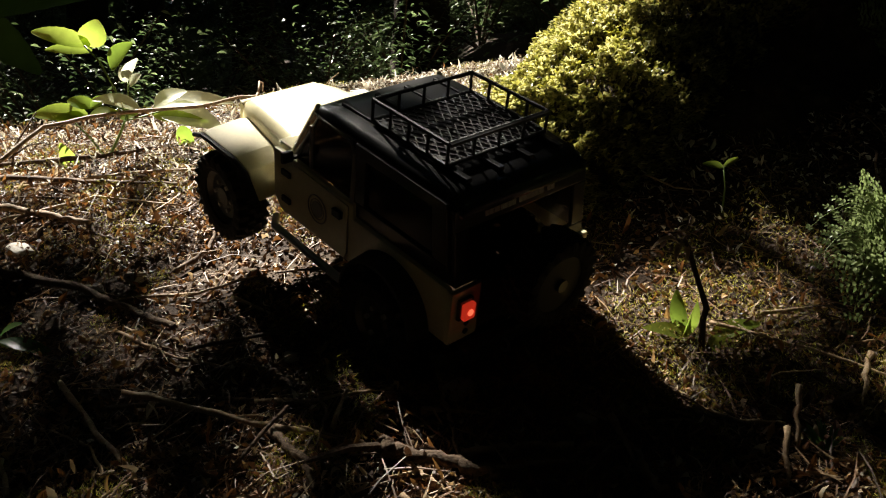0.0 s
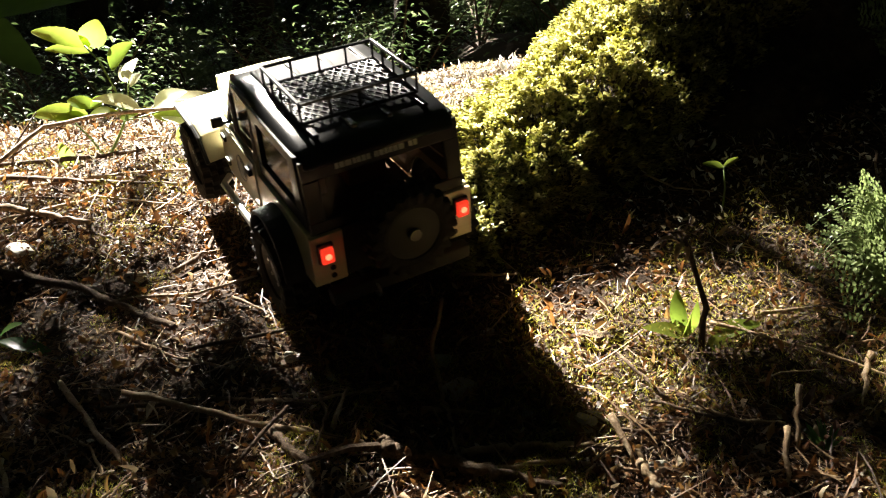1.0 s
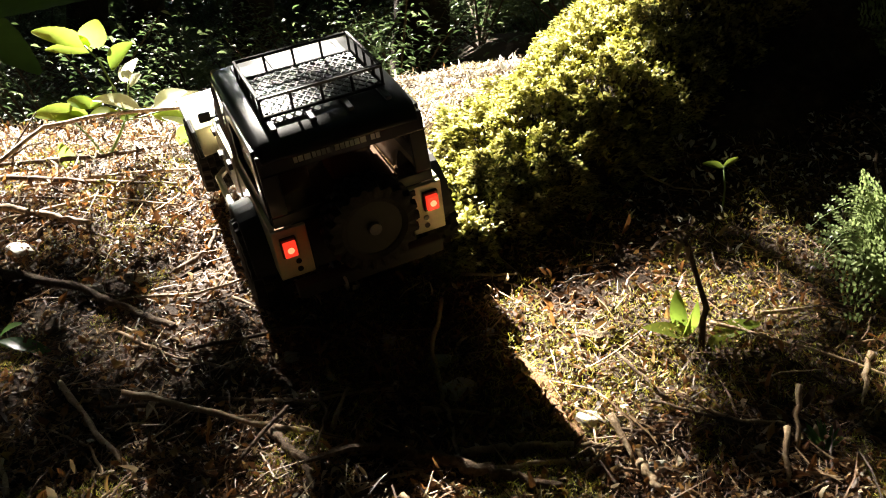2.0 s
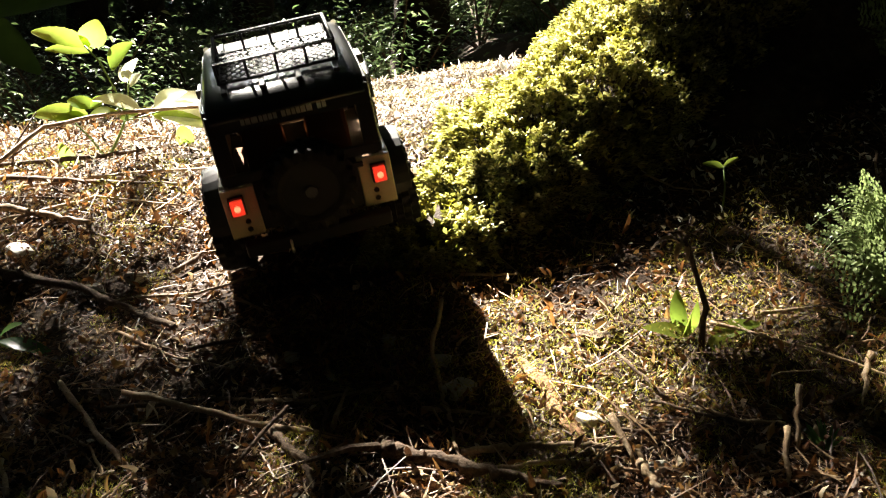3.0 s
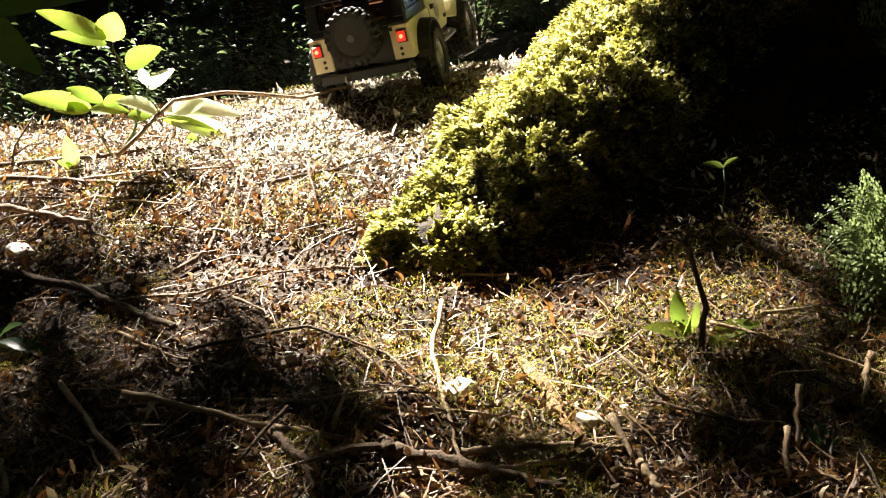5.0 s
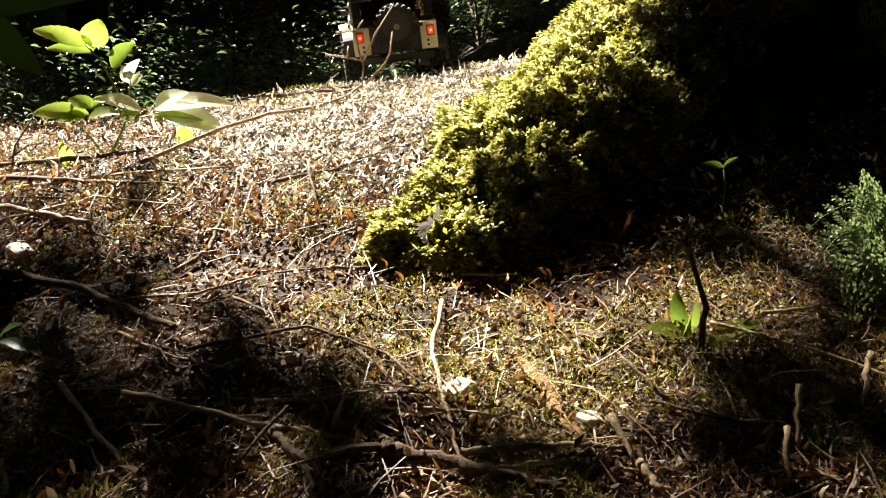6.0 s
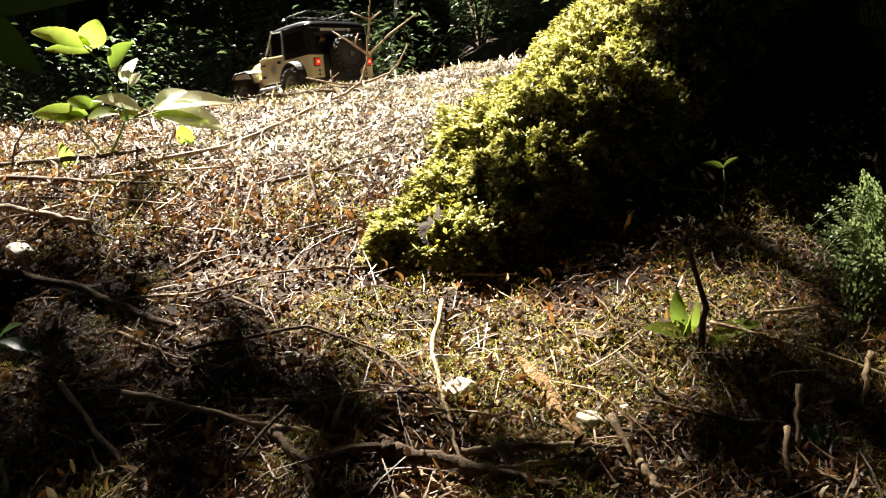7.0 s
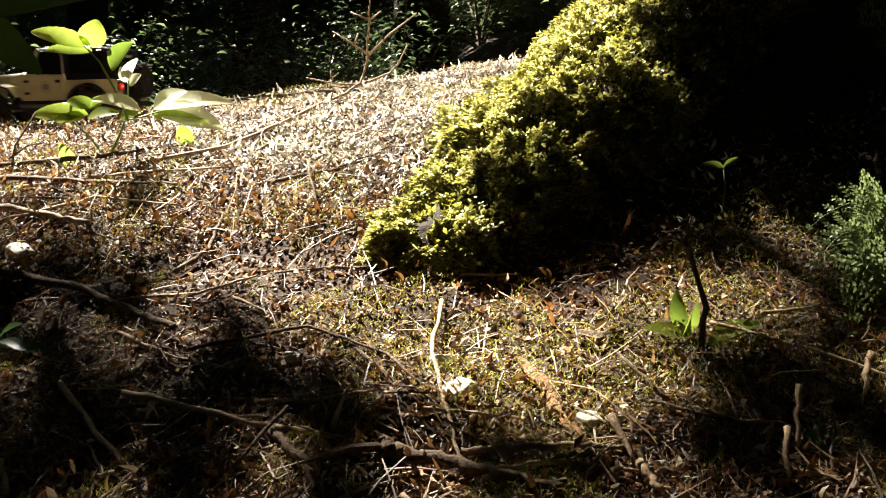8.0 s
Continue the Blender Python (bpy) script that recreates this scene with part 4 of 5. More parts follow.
def build_shade_canopy():
    """Unseen leaves added to shape the light; their gap lets sun onto the slope."""
    h = Heap()
    r = random.Random(17)
    for k in range(53000):
        inner = k < 21000
        gx, gy = (r.uniform(-1.7, 1.0), r.uniform(0.1, 2.6)) if inner else (r.uniform(-6.5, 6.5), r.uniform(-6, 12))
        if r.random() > -math.log(max(0.008, sunlit(*landing(gx, gy)))) / (4.6 if inner else 2.8):
            continue
        z = r.uniform(2.6, 4.6)
        c = Vector((gx, gy, 0)) + SUN_FROM * (z / SUN_FROM.z)
        ln = r.uniform(0.05, 0.10) if inner else r.uniform(0.16, 0.28)
        if not inner and -2.1 < gx < 1.2 and 0.0 < gy < 2.9:
            continue
        a = r.uniform(0, 6.283)
        d = Vector((math.cos(a), math.sin(a), r.gauss(0, 0.3)))
        h.leaf(c - d * ln / 2, c + d * ln / 2, ln * 0.6, (r.gauss(0, 0.3), r.gauss(0, 0.3), 1), 0.1, 0.1, 2, 0.7)
    # second unseen layer, added higher up to keep sky light out
    for _ in range(30000):
        gx, gy = r.uniform(-24, 24), r.uniform(-24, 24)
        if (-2.0 < gx < 1.1 and 0.2 < gy < 2.8) or (gy > 2.8 and abs(gx) < 7 and r.random() > -math.log(sunlit(gx, gy)) / 4.5):
            continue
        z = r.uniform(10, 13)
        c = Vector((gx, gy, 0)) + SUN_FROM * (z / SUN_FROM.z)
        ln = r.uniform(0.75, 1.15)
        a = r.uniform(0, 6.283)
        d = Vector((math.cos(a), math.sin(a), r.gauss(0, 0.3)))
        h.leaf(c - d * ln / 2, c + d * ln / 2, ln * 0.6, (r.gauss(0, 0.3), r.gauss(0, 0.3), 1), 0.1, 0.1, 2, 0.7)
    thing("tree_crowns", h, M_CROWN, "unseen green leaf layers added overhead to shape sun and shade", "foliage", kind="stuff")
    w = Heap()
    for k in range(76000):
        front = k % 5 > 0
        a = r.gauss(math.pi / 2, 0.42) if front else r.uniform(0, 6.283)
        rad = r.uniform(8.5, 14) if front else r.uniform(11.5, 16)
        x, y = rad * math.cos(a), 2 + rad * math.sin(a)
        hz = r.uniform(0, 1) ** 1.2 * (5.5 if front else 12)
        c = Vector((x, y, ground_base(x, y) + hz - 0.3))
        ln = r.uniform(0.07, 0.17) if front else r.uniform(0.7, 1.2)
        b = r.uniform(0, 6.283)
        w.leaf(c, c + Vector((math.cos(b), math.sin(b), r.gauss(-0.2, 0.5))) * ln, ln * 0.55, (r.gauss(0, 0.6), r.gauss(0, 0.6), 1), 0.1, 0.1, 2, 0.7)
    # unseen big leaves added beside and behind the camera to block low sky light
    for k in range(16000):
        a, rad = r.uniform(2.6, 6.9), r.uniform(8, 15)
        x, y = rad * math.cos(a), 2 + rad * math.sin(a)
        c = Vector((x, y, ground_base(x, y) + 9.5 * r.random() ** 1.3 - 0.3))
        b, ln = r.uniform(0, 6.283), r.uniform(0.7, 1.2)
        w.leaf(c, c + Vector((math.cos(b), math.sin(b), r.gauss(-0.2, 0.6))) * ln, ln * 0.6, (r.gauss(0, 0.8), r.gauss(0, 0.8), 0.7), 0.1, 0.1, 2, 0.7)
    thing("far_woods", w, M_SHRUB, "dense dark green woods, with unseen leaves added behind to block sky light", "woods", kind="stuff")


build_shade_canopy()


# ---------------------------------------------------------------- the model car
def plate(outline, y0, y1, heap=None):
    """A plate cut to an outline in x and z, from y0 to y1."""
    h = heap or Heap()
    n = len(outline)
    vs = [(x, y0, z) for x, z in outline] + [(x, y1, z) for x, z in outline]
    h.add(vs, [tuple(range(n)), tuple(range(2 * n - 1, n - 1, -1))] + [(i, n + i, n + (i + 1) % n, (i + 1) % n) for i in range(n)])
    return h


def loft(rings, heap=None, caps=True):
    h = heap or Heap()
    n = len(rings[0])
    f = [(j * n + i, j * n + (i + 1) % n, (j + 1) * n + (i + 1) % n, (j + 1) * n + i) for j in range(len(rings) - 1) for i in range(n)]
    if caps:
        f += [tuple(range(n - 1, -1, -1)), tuple((len(rings) - 1) * n + i for i in range(n))]
    h.add([p for r in rings for p in r], f)
    return h


def boxed(x0, x1, y0, y1, z0, z1):
    h = Heap()
    h.box(x0, x1, y0, y1, z0, z1)
    return h


def disc(c, axis, r, depth, n=24):
    h = Heap()
    c, axis = Vector(c), Vector(axis).normalized()
    h.tube([c - axis * depth / 2, c + axis * depth / 2], [r, r], n)
    return h


def ring_shape(c, r, wire, n=24):
    """A ring standing in the plane y = const."""
    h = Heap()
    pts = [Vector((c[0] + r * math.cos(2 * math.pi * i / n), c[1], c[2] + r * math.sin(2 * math.pi * i / n))) for i in range(n)]
    h.tube(pts + [pts[0]], [wire] * (n + 1), 5)
    return h


TYRE_R, TYRE_W = 0.050, 0.037


def tyre_heap(r0, w):
    """A knobbly tyre on the y axis, its tread blocks moulded in one skin."""
    h = Heap()
    n = 88
    prof = [(-0.42, 0.60, 0), (-0.48, 0.70, 0), (-0.50, 0.84, 1), (-0.49, 0.95, 1), (-0.24, 1.0, 1), (-0.22, 1.0, 2), (-0.01, 1.0, 2), (0.01, 1.0, 3), (0.22, 1.0, 3), (0.24, 1.0, 4), (0.49, 0.95, 4), (0.50, 0.84, 4), (0.48, 0.70, 0), (0.42, 0.60, 0)]
    k = len(prof)
    vs = []
    for i in range(n):
        a = 2 * math.pi * i / n
        for p, q, row in prof:
            block = row == 0 or ((i + 2 * row) // 2) % 2 == 0
            q = q if block else q * 0.91
            vs.append((r0 * q * math.cos(a), w * p * (1 if block or abs(p) < 0.4 else 0.94), r0 * q * math.sin(a)))
    h.add(vs, [(i * k + j, i * k + (j + 1) % k, ((i + 1) % n) * k + (j + 1) % k, ((i + 1) % n) * k + j) for i in range(n) for j in range(k)])
    return h


def make_wheel(parent, name, at, facing):
    wheel = part(name, tyre_heap(TYRE_R, TYRE_W), M_RUBBER, parent, "knobbly dusty black off-road tyre")
    wheel.matrix_basis = at
    rim = Heap()
    n = 30
    prof = [(0.40, 0.64), (0.34, 0.60), (0.22, 0.50), (0.20, 0.24), (0.30, 0.20), (0.30, 0.0)]
    k = len(prof)
    for s in (1, -1):
        rim.add([(TYRE_R * q * math.cos(2 * math.pi * i / n), TYRE_W * p * s, TYRE_R * q * math.sin(2 * math.pi * i / n)) for i in range(n) for p, q in prof],
                [(i * k + j, ((i + 1) % n) * k + j, ((i + 1) % n) * k + j + 1, i * k + j + 1) for i in range(n) for j in range(k - 1)])
    part("rim", rim, M_METAL, wheel, "dark steel rim")
    nuts = Heap()
    for i in range(6):
        a = 2 * math.pi * i / 6
        nuts.tube([Vector((0.016 * math.cos(a), facing * 0.006, 0.016 * math.sin(a))), Vector((0.016 * math.cos(a), facing * 0.0115, 0.016 * math.sin(a)))], [0.0024, 0.0024], 6)
    part("wheel_nuts", nuts, M_ALU, wheel)
    return wheel


AXLE_R, AXLE_F, AXLE_Z, TRACK = 0.070, 0.338, -0.024, 0.092


def build_car():
    car = holder("model_car", pose(0, 0, 0), "cream and black radio-controlled off-road model car with roof rack", "model car")
    # tub sides with their rear wheel arches
    side = [(0.002, -0.006), (0.0, 0.046), (0.004, 0.050), (0.132, 0.050), (0.134, 0.064), (0.236, 0.068), (0.262, 0.066), (0.262, 0.012), (0.25, 0.0),
            (0.128, 0.0), (0.119, 0.018), (0.107, 0.031), (0.092, 0.036), (0.058, 0.036), (0.044, 0.031), (0.034, 0.018), (0.028, -0.006)]
    for s in (1, -1):
        y0, y1 = sorted((s * 0.080, s * 0.0855))
        body = part("body_side", plate(side, y0, y1), M_CREAM, car, "cream painted body side", bevel=0.0012)
        # door with its seam, handle, hinges and round badge
        door_line = [(0.142, 0.004), (0.138, 0.010), (0.138, 0.061), (0.226, 0.064), (0.234, 0.058), (0.234, 0.012), (0.226, 0.004)]
        ya, yb = sorted((s * 0.0856, s * 0.0872))
        door = part("door", plate(door_line, ya, yb), M_CREAM, body, "cream painted door", bevel=0.0006)
        for nm, sh, mt in (("door_handle", boxed(0.145, 0.157, *sorted((s * 0.087, s * 0.0915)), 0.044, 0.0515), M_MATT),
                           ("hinge", boxed(0.229, 0.243, *sorted((s * 0.087, s * 0.090)), 0.046, 0.052), M_MATT),
                           ("hinge", boxed(0.229, 0.243, *sorted((s * 0.087, s * 0.090)), 0.016, 0.022), M_MATT),
                           ("badge_ring", ring_shape((0.185, s * 0.0874, 0.034), 0.0145, 0.0007), M_GREY),
                           ("badge_ring", ring_shape((0.185, s * 0.0874, 0.034), 0.0105, 0.0005), M_GREY),
                           ("badge", disc((0.185, s * 0.0872, 0.034), (0, 1, 0), 0.0085, 0.0012), M_GREY)):
            part(nm, sh, mt, body, "faded grey round badge" if nm == "badge" else "", bevel=0.0006 if nm in ("door_handle", "hinge") else 0)
        # flare round the rear arch
        arch = [(0.074 + 0.050 * math.cos(u), -0.012 + 0.050 * math.sin(u)) for u in [math.pi * (0.0 + i / 16) for i in range(17)]]
        rings = []
        for x, z in arch:
            dx, dz = (x - 0.074), (z + 0.012)
            q = math.hypot(dx, dz)
            ux, uz = dx / q, dz / q
            rings.append([(x, s * 0.084, z), (x + ux * 0.004, s * 0.084, z + uz * 0.004), (x + ux * 0.001, s * 0.106, z + uz * 0.001), (x - ux * 0.003, s * 0.106, z - uz * 0.003)])
        part("fender_flare", loft(rings), M_MATT, car, "black rear fender flare", bevel=0.001)
        # rear corner panel and lamp
        ra, rb = sorted((s * 0.052, s * 0.0855))
        panel = part("rear_panel", boxed(-0.0035, 0.002, ra, rb, -0.006, 0.048), M_CREAM, car, "cream rear corner panel", bevel=0.001)
        part("lamp_surround", boxed(-0.008, -0.0035, s * 0.072 - 0.0078, s * 0.072 + 0.0078, 0.020, 0.041), M_BLACK, panel, bevel=0.001)
        part("tail_light", boxed(-0.013, -0.008, s * 0.072 - 0.0062, s * 0.072 + 0.0062, 0.0225, 0.0385), M_LAMP, panel, "lit red tail light", bevel=0.0012)
        part("bulb", disc((-0.0131, s * 0.072, 0.0305), (1, 0, 0), 0.0032, 0.0012, 14), M_BULB, panel, "glowing red diode")
        part("reflector", disc((-0.0038, s * 0.066, 0.011), (1, 0, 0), 0.0028, 0.0016, 14), M_BLACK, panel)
        part("reflector", disc((-0.0038, s * 0.066, 0.002), (1, 0, 0), 0.0028, 0.0016, 14), M_BLACK, panel)
        # front fender
        fen = [[(0.262, s * 0.060, 0.018), (0.262, s * 0.105, 0.012), (0.262, s * 0.105, 0.008), (0.262, s * 0.060, 0.012)],
               [(0.278, s * 0.058, 0.040), (0.278, s * 0.105, 0.036), (0.282, s * 0.105, 0.030), (0.282, s * 0.058, 0.034)],
               [(0.300, s * 0.056, 0.046), (0.300, s * 0.106, 0.043), (0.300, s * 0.106, 0.038), (0.300, s * 0.056, 0.040)],
               [(0.365, s * 0.052, 0.046), (0.365, s * 0.106, 0.043), (0.365, s * 0.106, 0.037), (0.365, s * 0.052, 0.040)],
               [(0.386, s * 0.050, 0.036), (0.386, s * 0.104, 0.032), (0.382, s * 0.104, 0.028), (0.382, s * 0.050, 0.030)]]
        part("front_fender", loft(fen), M_CREAM, car, "cream front fender with black edge", bevel=0.0015)
        edge = Heap()
        edge.tube([Vector((0.262, s * 0.106, 0.008)), Vector((0.280, s * 0.107, 0.033)), Vector((0.300, s * 0.108, 0.040)), Vector((0.365, s * 0.108, 0.040)), Vector((0.388, s * 0.105, 0.030))], [0.0028] * 5, 8)
        part("fender_edge", edge, M_MATT, car, "black fender lip")
        # rock slider
        sl = Heap()
        sl.tube([Vector((0.118, s * 0.086, -0.012)), Vector((0.13, s * 0.097, -0.013)), Vector((0.245, s * 0.097, -0.013)), Vector((0.258, s * 0.086, -0.012))], [0.0042] * 4, 10)
        part("rock_slider", sl, M_ALU, car, "scuffed metal rock slider")
        # door window frame and panes
        frame_h = Heap()
        frame_h.tube([Vector((0.138, s * 0.083, 0.063)), Vector((0.139, s * 0.080, 0.112)), Vector((0.146, s * 0.0785, 0.121)), Vector((0.196, s * 0.0775, 0.1235)), Vector((0.229, s * 0.081, 0.070))], [0.0021] * 5, 8)
        part("window_frame", frame_h, M_GREY, car, "pale grey door window frame")
        part("vent_post", boxed(0.203, 0.206, *sorted((s * 0.078, s * 0.082)), 0.066, 0.112), M_GREY, car)
        part("door_window", plate([(0.139, 0.064), (0.140, 0.120), (0.196, 0.123), (0.229, 0.068)], *sorted((s * 0.0785, s * 0.0795))), M_SMOKED, car, "smoked door window")
        # hard top side: lower rail, corner post, door post and quarter window
        for o in ([(0.004, 0.0505), (0.010, 0.066), (0.134, 0.066), (0.134, 0.0505)], [(0.010, 0.066), (0.019, 0.118), (0.036, 0.118), (0.030, 0.066)], [(0.122, 0.066), (0.122, 0.118), (0.137, 0.118), (0.135, 0.066)],
                  [(0.019, 0.112), (0.019, 0.122), (0.137, 0.124), (0.137, 0.112)]):
            lean = plate(o, *sorted((s * 0.0765, s * 0.0815)))
            part("hardtop_side", lean, M_BLACK, car, "black hard top side", bevel=0.001)
        part("quarter_window", plate([(0.029, 0.065), (0.035, 0.113), (0.123, 0.113), (0.123, 0.065)], *sorted((s * 0.0775, s * 0.0785))), M_SMOKED, car, "smoked side window")
        # mirror
        mir = part("mirror", boxed(0.222, 0.227, *sorted((s * 0.088, s * 0.101)), 0.068, 0.080), M_MATT, car, "black door mirror", bevel=0.002)
        part("mirror_arm", boxed(0.223, 0.226, *sorted((s * 0.080, s * 0.090)), 0.070, 0.073), M_MATT, mir)
        # windscreen posts
        post = Heap()
        post.tube([Vector((0.238, s * 0.0765, 0.070)), Vector((0.203, s * 0.0735, 0.130))], [0.0036, 0.0034], 8)
        part("windscreen_post", post, M_CREAM, car, "cream windscreen post")
    # roof
    rings = []
    for x, w, zt, zb in ((0.006, 0.0745, 0.117, 0.112), (0.012, 0.0775, 0.126, 0.112), (0.024, 0.0785, 0.1315, 0.115), (0.06, 0.079, 0.1345, 0.118), (0.12, 0.079, 0.1355, 0.119), (0.18, 0.0785, 0.134, 0.120), (0.203, 0.0775, 0.1315, 0.122), (0.209, 0.076, 0.127, 0.123)):
        top = [(x, w * c, zt - (zt - zb) * d) for c, d in ((1.0, 1.0), (1.0, 0.62), (0.97, 0.30), (0.90, 0.10), (0.6, 0.02), (0.0, 0.0), (-0.6, 0.02), (-0.90, 0.10), (-0.97, 0.30), (-1.0, 0.62), (-1.0, 1.0))]
        rings.append(top)
    part("roof", loft(rings), M_BLACK, car, "glossy black hard top roof", flat=False)
    for y in (-0.055, -0.018, 0.018, 0.055):
        part("roof_rib", boxed(0.022, 0.19, y - 0.003, y + 0.003, 0.1318, 0.1358), M_BLACK, car, bevel=0.001)
    # rear wall of the hard top with its window
    for y0, y1, z0, z1 in ((-0.080, 0.080, 0.0495, 0.060), (-0.080, 0.080, 0.100, 0.119), (-0.080, -0.064, 0.060, 0.100), (0.064, 0.080, 0.060, 0.100)):
        h = Heap()
        def at(z):
            return 0.0 + (z - 0.05) * 0.14
        h.add([(at(z) + d, y, z) for d in (0, 0.005) for y in (y0, y1) for z in (z0, z1)], [(0, 1, 3, 2), (4, 6, 7, 5), (0, 4, 5, 1), (2, 3, 7, 6), (0, 2, 6, 4), (1, 5, 7, 3)])
        part("hardtop_rear", h, M_BLACK, car, "black hard top rear wall", bevel=0.001)
    rw = Heap()
    rw.add([(0.0034, -0.065, 0.059), (0.0034, 0.065, 0.059), (0.0092, 0.065, 0.101), (0.0092, -0.065, 0.101)], [(0, 1, 2, 3)])
    part("rear_window", rw, M_GLASS, car, "tinted rear window")
    # strip of illegible lettering as plain bars
    x = 0.047
    for k, wd in enumerate((0.0045, 0.0058, 0.0075, 0.0042, 0.0048, 0.0048, 0.0045, 0, 0.005, 0.005, 0.0045, 0.0045, 0.0056, 0.0068, 0, 0.005, 0.0048)):
        if wd:
            b = Heap()
            z0, z1 = 0.1055, 0.1125
            b.add([(0.0 + (z - 0.05) * 0.14 - d, y, z) for d in (0.0001, 0.0007) for y in (x - wd * 0.80, x) for z in (z0, z1)], [(0, 1, 3, 2), (4, 6, 7, 5), (0, 4, 5, 1), (2, 3, 7, 6), (0, 2, 6, 4), (1, 5, 7, 3)])
            part("lettering_bar", b, M_WHITE, car)
        x -= wd if wd else 0.0035
    # tailgate, spare wheel, bumper
    part("tailgate", boxed(-0.002, 0.003, -0.052, 0.052, -0.004, 0.049), M_MATT, car, "black tailgate", bevel=0.001)
    part("tailgate_hinge", boxed(-0.0055, -0.002, -0.058, -0.044, 0.040, 0.046), M_MATT, car, bevel=0.0008)
    spare = part("spare_wheel", tyre_heap(0.0455, 0.034), M_RUBBER, car, "knobbly black spare tyre")
    spare.matrix_basis = pose(-0.030, -0.002, 0.046, 0, 0, 90)
    part("spare_rim", disc((0, 0.006, 0), (0, 1, 0), 0.028, 0.014, 28), M_MATT, spare)
    part("spare_hub", disc((0, 0.014, 0), (0, 1, 0), 0.006, 0.006, 12), M_METAL, spare)
    part("spare_carrier", boxed(-0.022, 0.0, -0.012, 0.010, 0.030, 0.060), M_MATT, car)
    part("rear_bumper", boxed(-0.018, -0.004, -0.075, 0.075, -0.024, -0.009), M_MATT, car, "black rear bumper", bevel=0.002)
    part("tow_hook", ring_shape((-0.020, 0.03, -0.02), 0.006, 0.0016, 12), M_ALU, car)
    # bonnet, grille and cowl
    rings = []
    for x, w, z in ((0.238, 0.074, 0.072), (0.262, 0.069, 0.072), (0.30, 0.063, 0.0705), (0.345, 0.056, 0.068), (0.372, 0.052, 0.064), (0.380, 0.050, 0.057)):
        rings.append([(x, w * c, 0.022 + (z - 0.022) * d) for c, d in ((1, 0), (1, 0.75), (0.94, 0.92), (0.75, 0.985), (0, 1.0), (-0.75, 0.985), (-0.94, 0.92), (-1, 0.75), (-1, 0))])
    part("bonnet", loft(rings), M_CREAM, car, "cream bonnet bleached by the sun", flat=False)
    part("grille", boxed(0.378, 0.386, -0.050, 0.050, 0.006, 0.058), M_CREAM, car, "cream front grille", bevel=0.002)
    for k in range(7):
        y = -0.018 + 0.006 * k
        part("grille_slot", boxed(0.3855, 0.3868, y - 0.0017, y + 0.0017, 0.018, 0.050), M_MATT, car)
    for s in (1, -1):
        part("headlight", disc((0.387, s * 0.035, 0.038), (1, 0, 0), 0.0105, 0.005, 22), M_ALU, car, "round headlight")
    part("cowl", boxed(0.232, 0.264, -0.078, 0.078, 0.050, 0.0715), M_CREAM, car, bevel=0.002)
    ws = Heap()
    ws.add([(0.2375, -0.075, 0.072), (0.2375, 0.075, 0.072), (0.205, 0.072, 0.126), (0.205, -0.072, 0.126)], [(0, 1, 2, 3)])
    part("windscreen", ws, M_GLASS, car, "windscreen")
    part("front_bumper", boxed(0.390, 0.404, -0.072, 0.072, -0.012, 0.006), M_MATT, car, "black front bumper", bevel=0.002)
    # inside
    part("floor_pan", boxed(0.004, 0.26, -0.079, 0.079, -0.006, 0.0), M_MATT, car)
    for s in (1, -1):
        seat = part("seat", boxed(0.135, 0.175, s * 0.036 - 0.024, s * 0.036 + 0.024, 0.0, 0.035), M_TAN, car, "tan seat", bevel=0.004)
        part("seat_back", boxed(0.122, 0.137, s * 0.036 - 0.023, s * 0.036 + 0.023, 0.03, 0.095), M_TAN, seat, bevel=0.005)
    part("dashboard", boxed(0.212, 0.234, -0.078, 0.078, 0.040, 0.066), M_MATT, car, bevel=0.003)
    # roof rack
    X0, X1, W, Z0, Z1 = 0.046, 0.1435, 0.059, 0.1375, 0.1570
    for z, nm in ((Z0, "lower_rail"), (Z1, "upper_rail")):
        for p, q in (((X0, -W), (X0, W)), ((X1, -W), (X1, W)), ((X0, -W), (X1, -W)), ((X0, W), (X1, W))):
            h = Heap()
            h.tube([Vector((*p, z)), Vector((*q, z))], [0.0019] * 2, 8)
            part("rack_rail", h, M_MATT, car, "black roof rack rail")
    posts = [(X0, -W + 2 * W * i / 4) for i in range(5)] + [(X1, -W + 2 * W * i / 4) for i in range(5)] + [(X0 + (X1 - X0) * i / 4, s * W) for i in (1, 2, 3) for s in (1, -1)]
    for x, y in posts:
        h = Heap()
        h.tube([Vector((x, y, Z0)), Vector((x, y, Z1))], [0.0015] * 2, 6)
        part("rack_post", h, M_MATT, car)
    for x in (X0 + 0.012, X1 - 0.012):
        for y in (-W + 0.004, W - 0.004):
            part("rack_foot", boxed(x - 0.004, x + 0.004, y - 0.003, y + 0.003, 0.1325, 0.1380), M_MATT, car)
    mesh = Heap()
    n = 15
    step = 0.0092
    for sgn in (1, -1):
        k = -W * 2
        while k < W * 2 + 0.1:
            pts = []
            for i in range(41):
                x = X0 + (X1 - X0) * i / 40
                y = -W + (k + sgn * (x - X0) * 0.62)
                if -W <= y <= W:
                    pts.append(Vector((x, y, Z0)))
            if len(pts) > 1:
                mesh.tube([pts[0], pts[-1]], [0.00085] * 2, 4)
            k += step
    part("mesh_floor", mesh, M_MATT, car, "black expanded metal rack floor")
    part("rack_trim", boxed(X0 - 0.0035, X0 - 0.0015, -W, W, Z1 - 0.0012, Z1 + 0.0012), M_BLACK, car)
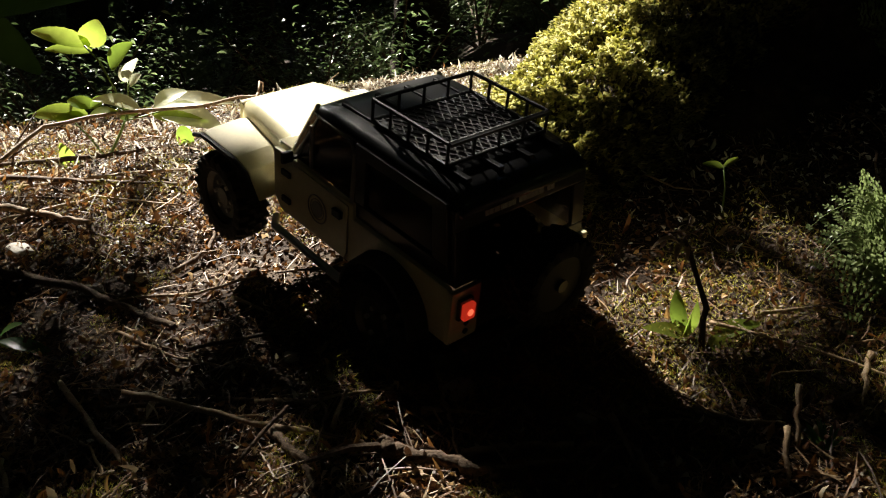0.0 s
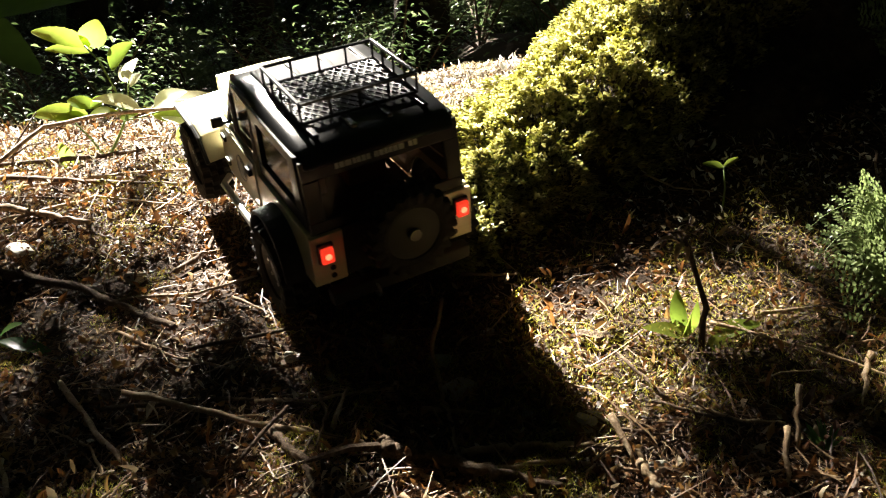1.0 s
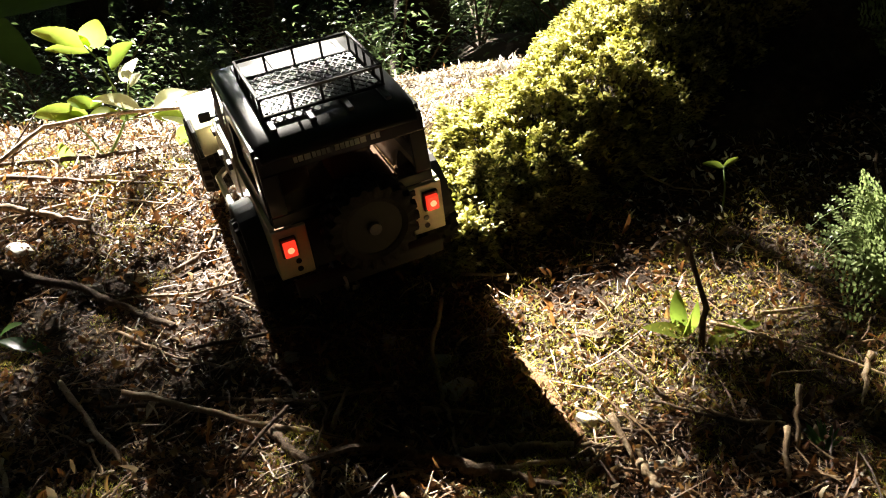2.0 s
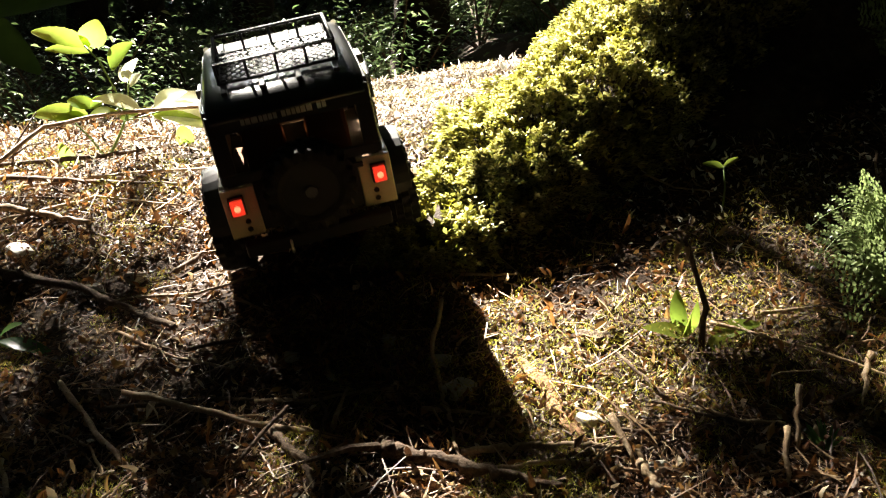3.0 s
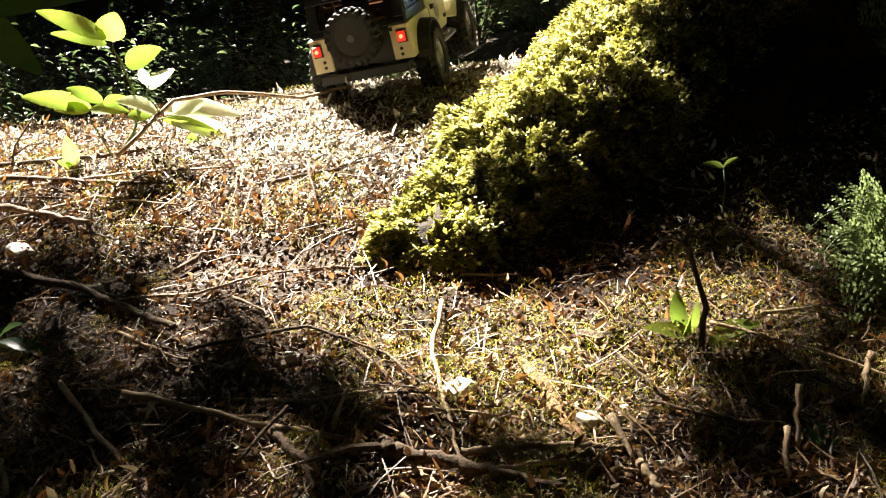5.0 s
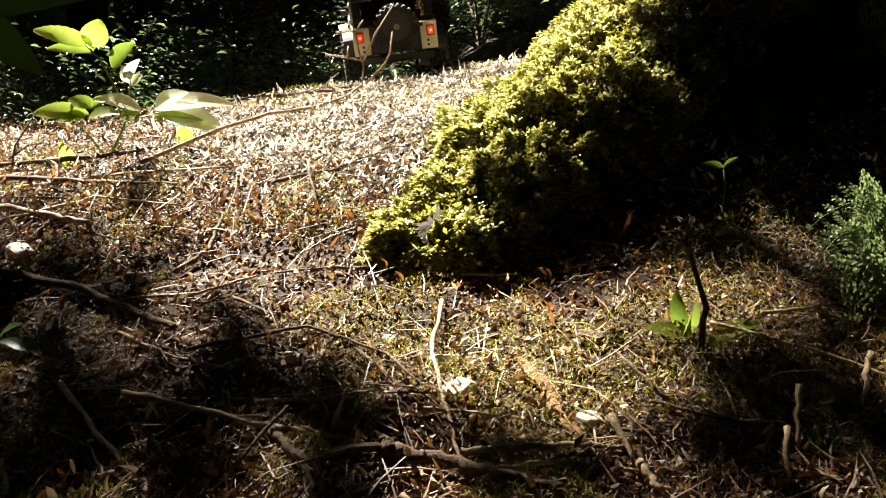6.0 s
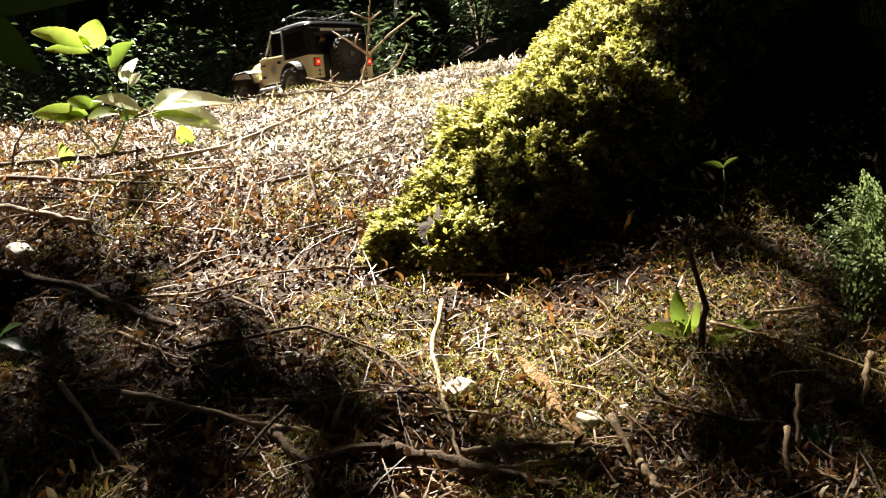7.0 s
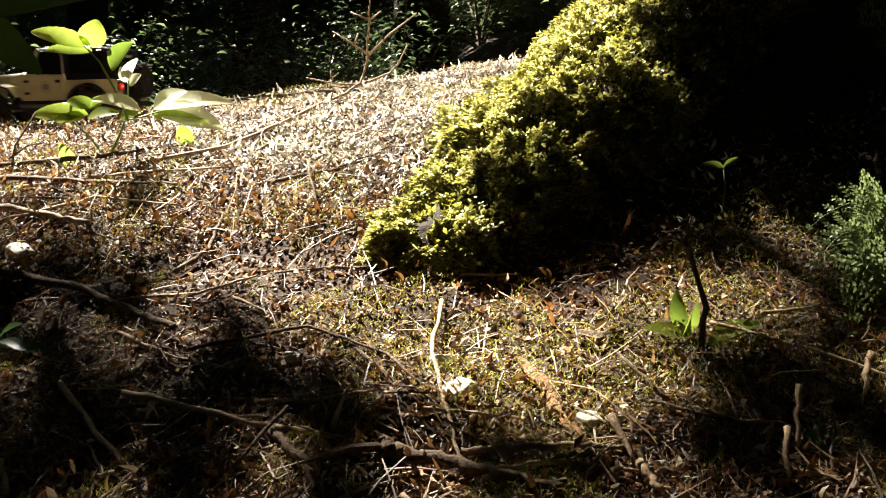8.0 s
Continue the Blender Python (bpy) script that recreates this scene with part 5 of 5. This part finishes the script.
    # running gear
    for s in (1, -1):
        part("chassis_rail", boxed(0.0, 0.385, s * 0.030 - 0.004, s * 0.030 + 0.004, -0.022, -0.010), M_METAL, car, bevel=0.001)
    for x in (AXLE_R, AXLE_F):
        ax = Heap()
        ax.tube([Vector((x, -0.078, AXLE_Z)), Vector((x, 0.078, AXLE_Z))], [0.0055] * 2, 10)
        axle = part("axle", ax, M_METAL, car, "dark metal axle")
        d = Heap()
        d.tube([Vector((x, 0.004, AXLE_Z)), Vector((x, 0.016, AXLE_Z)), Vector((x, 0.030, AXLE_Z))], [0.008, 0.015, 0.008], 14)
        part("differential", d, M_METAL, axle)
        for s in (1, -1):
            sh = Heap()
            sh.tube([Vector((x, s * 0.058, AXLE_Z + 0.004)), Vector((x + 0.01, s * 0.052, 0.022))], [0.0042, 0.0042], 8)
            part("shock_absorber", sh, M_METAL, axle)
    wheels = []
    for x in (AXLE_R, AXLE_F):
        for s in (1, -1):
            wheels.append((make_wheel(car, "wheel", pose(x, s * TRACK, AXLE_Z), s), x, s))
    return car, wheels


car, wheels = build_car()


# ---------------------------------------------------------------- movement
CAR_ROWS = [
    (0.0, pose(0.065, 0.779, -0.131, -16.2, -23.8, 136.5)), (0.3, pose(0.043, 0.799, -0.123, -13.3, -23.6, 136.1)), (0.5, pose(0.037, 0.808, -0.119, -13.5, -23.4, 135.6)),
    (0.7, pose(0.014, 0.832, -0.114, -12.2, -25.1, 134.0)), (1.0, pose(-0.047, 0.846, -0.092, -17.7, -24.1, 122.6)), (1.5, pose(-0.074, 0.843, -0.086, -18.6, -24.4, 117.2)),
    (2.8, pose(-0.111, 0.864, -0.080, -16.3, -24.8, 108.6)), (3.0, pose(-0.130, 0.884, -0.056, -14.7, -22.7, 104.6)), (3.2, pose(-0.150, 0.935, -0.029, -12.0, -20.8, 100.1)), (3.4, pose(-0.165, 0.996, 0.001, -10.6, -23.0, 90.7)),
    (3.6, pose(-0.188, 1.052, 0.020, -15.8, -26.4, 86.2)), (4.0, pose(-0.183, 1.128, 0.042, -11.3, -23.3, 79.4)), (4.5, pose(-0.160, 1.253, 0.090, -9.3, -21.3, 73.5)),
    (5.8, pose(-0.091, 1.734, 0.219, -7.5, -12.5, 93.3)), (6.2, pose(-0.106, 1.889, 0.221, -8.6, -8.2, 102.1)), (6.6, pose(-0.156, 2.057, 0.222, -8.6, 1.5, 115.4)),
    (7.0, pose(-0.243, 2.144, 0.200, -4.0, 2.0, 128.1)), (7.3, pose(-0.371, 2.225, 0.186, -3.9, 4.8, 137.5)), (7.6, pose(-0.537, 2.275, 0.169, -5.0, 4.2, 149.0)), (8.0, pose(-0.820, 2.320, 0.156, -5.0, 1.0, 174.0))]


def motions():
    walk(car, CAR_ROWS)
    # the wheels roll as far as the car has gone
    for wheel, x, s in wheels:
        turn, rows, last = 0.0, [], None
        for k in range(81):
            t = k / 10
            i = max(j for j in range(len(CAR_ROWS)) if CAR_ROWS[j][0] <= t + 1e-6)
            j = min(i + 1, len(CAR_ROWS) - 1)
            t0, t1 = CAR_ROWS[i][0], CAR_ROWS[j][0]
            u = (t - t0) / (t1 - t0) if j > i else 0
            p = CAR_ROWS[i][1].translation.lerp(CAR_ROWS[j][1].translation, u)
            if last is not None:
                turn += math.degrees((p - last).length / TYRE_R)
            last = p
            rows.append((t, pose(x, s * TRACK, AXLE_Z, 0, turn, 0)))
        walk(wheel, rows)
    # the raspberry is tugged while the car passes and springs back
    rest = raspberry.matrix_basis.copy()
    walk(raspberry, [(0.0, rest), (3.5, rest @ pose(0, 0, 0, 0, 0, 0)), (3.9, rest @ pose(0.01, 0, 0, 6, 7, 25)), (4.3, rest @ pose(0.012, -0.02, 0.004, 12, 8, 40)), (4.7, rest @ pose(0.03, -0.03, 0, 12, 12, 35)),
                     (5.4, rest @ pose(0.0, 0, 0, 2, -2, 5)), (6.0, rest @ pose(0, 0, 0, 0, 1, 0)), (6.5, rest), (8.0, rest)])
    # the bare branch is dragged up the slope and swings upright when it slips off
    end = whip.matrix_basis.copy()
    axis = Vector((0.226, 0.215, 0.10)).normalized()

    def swung(deg):
        return Matrix.Rotation(radians(deg), 4, axis)
    walk(whip, [(0.0, pose(-0.16, -0.12, -0.03) @ end @ swung(-150)), (3.0, pose(-0.16, -0.12, -0.03) @ end @ swung(-150)), (3.6, pose(-0.13, -0.08, -0.015) @ end @ swung(-140)), (4.0, pose(-0.10, -0.05, -0.01) @ end @ swung(-145)),
                (4.5, pose(-0.06, -0.02, 0.0) @ end @ swung(-128)), (5.2, pose(-0.02, 0, 0.0) @ end @ swung(-105)), (5.8, end @ swung(-75)), (6.0, end @ swung(-30)), (6.2, end @ pose(0, 0, 0, 0, -1.5, 0)), (6.4, end @ pose(0, 0, 0, 0, 0.5, 0)), (6.7, end), (8.0, end)])


motions()
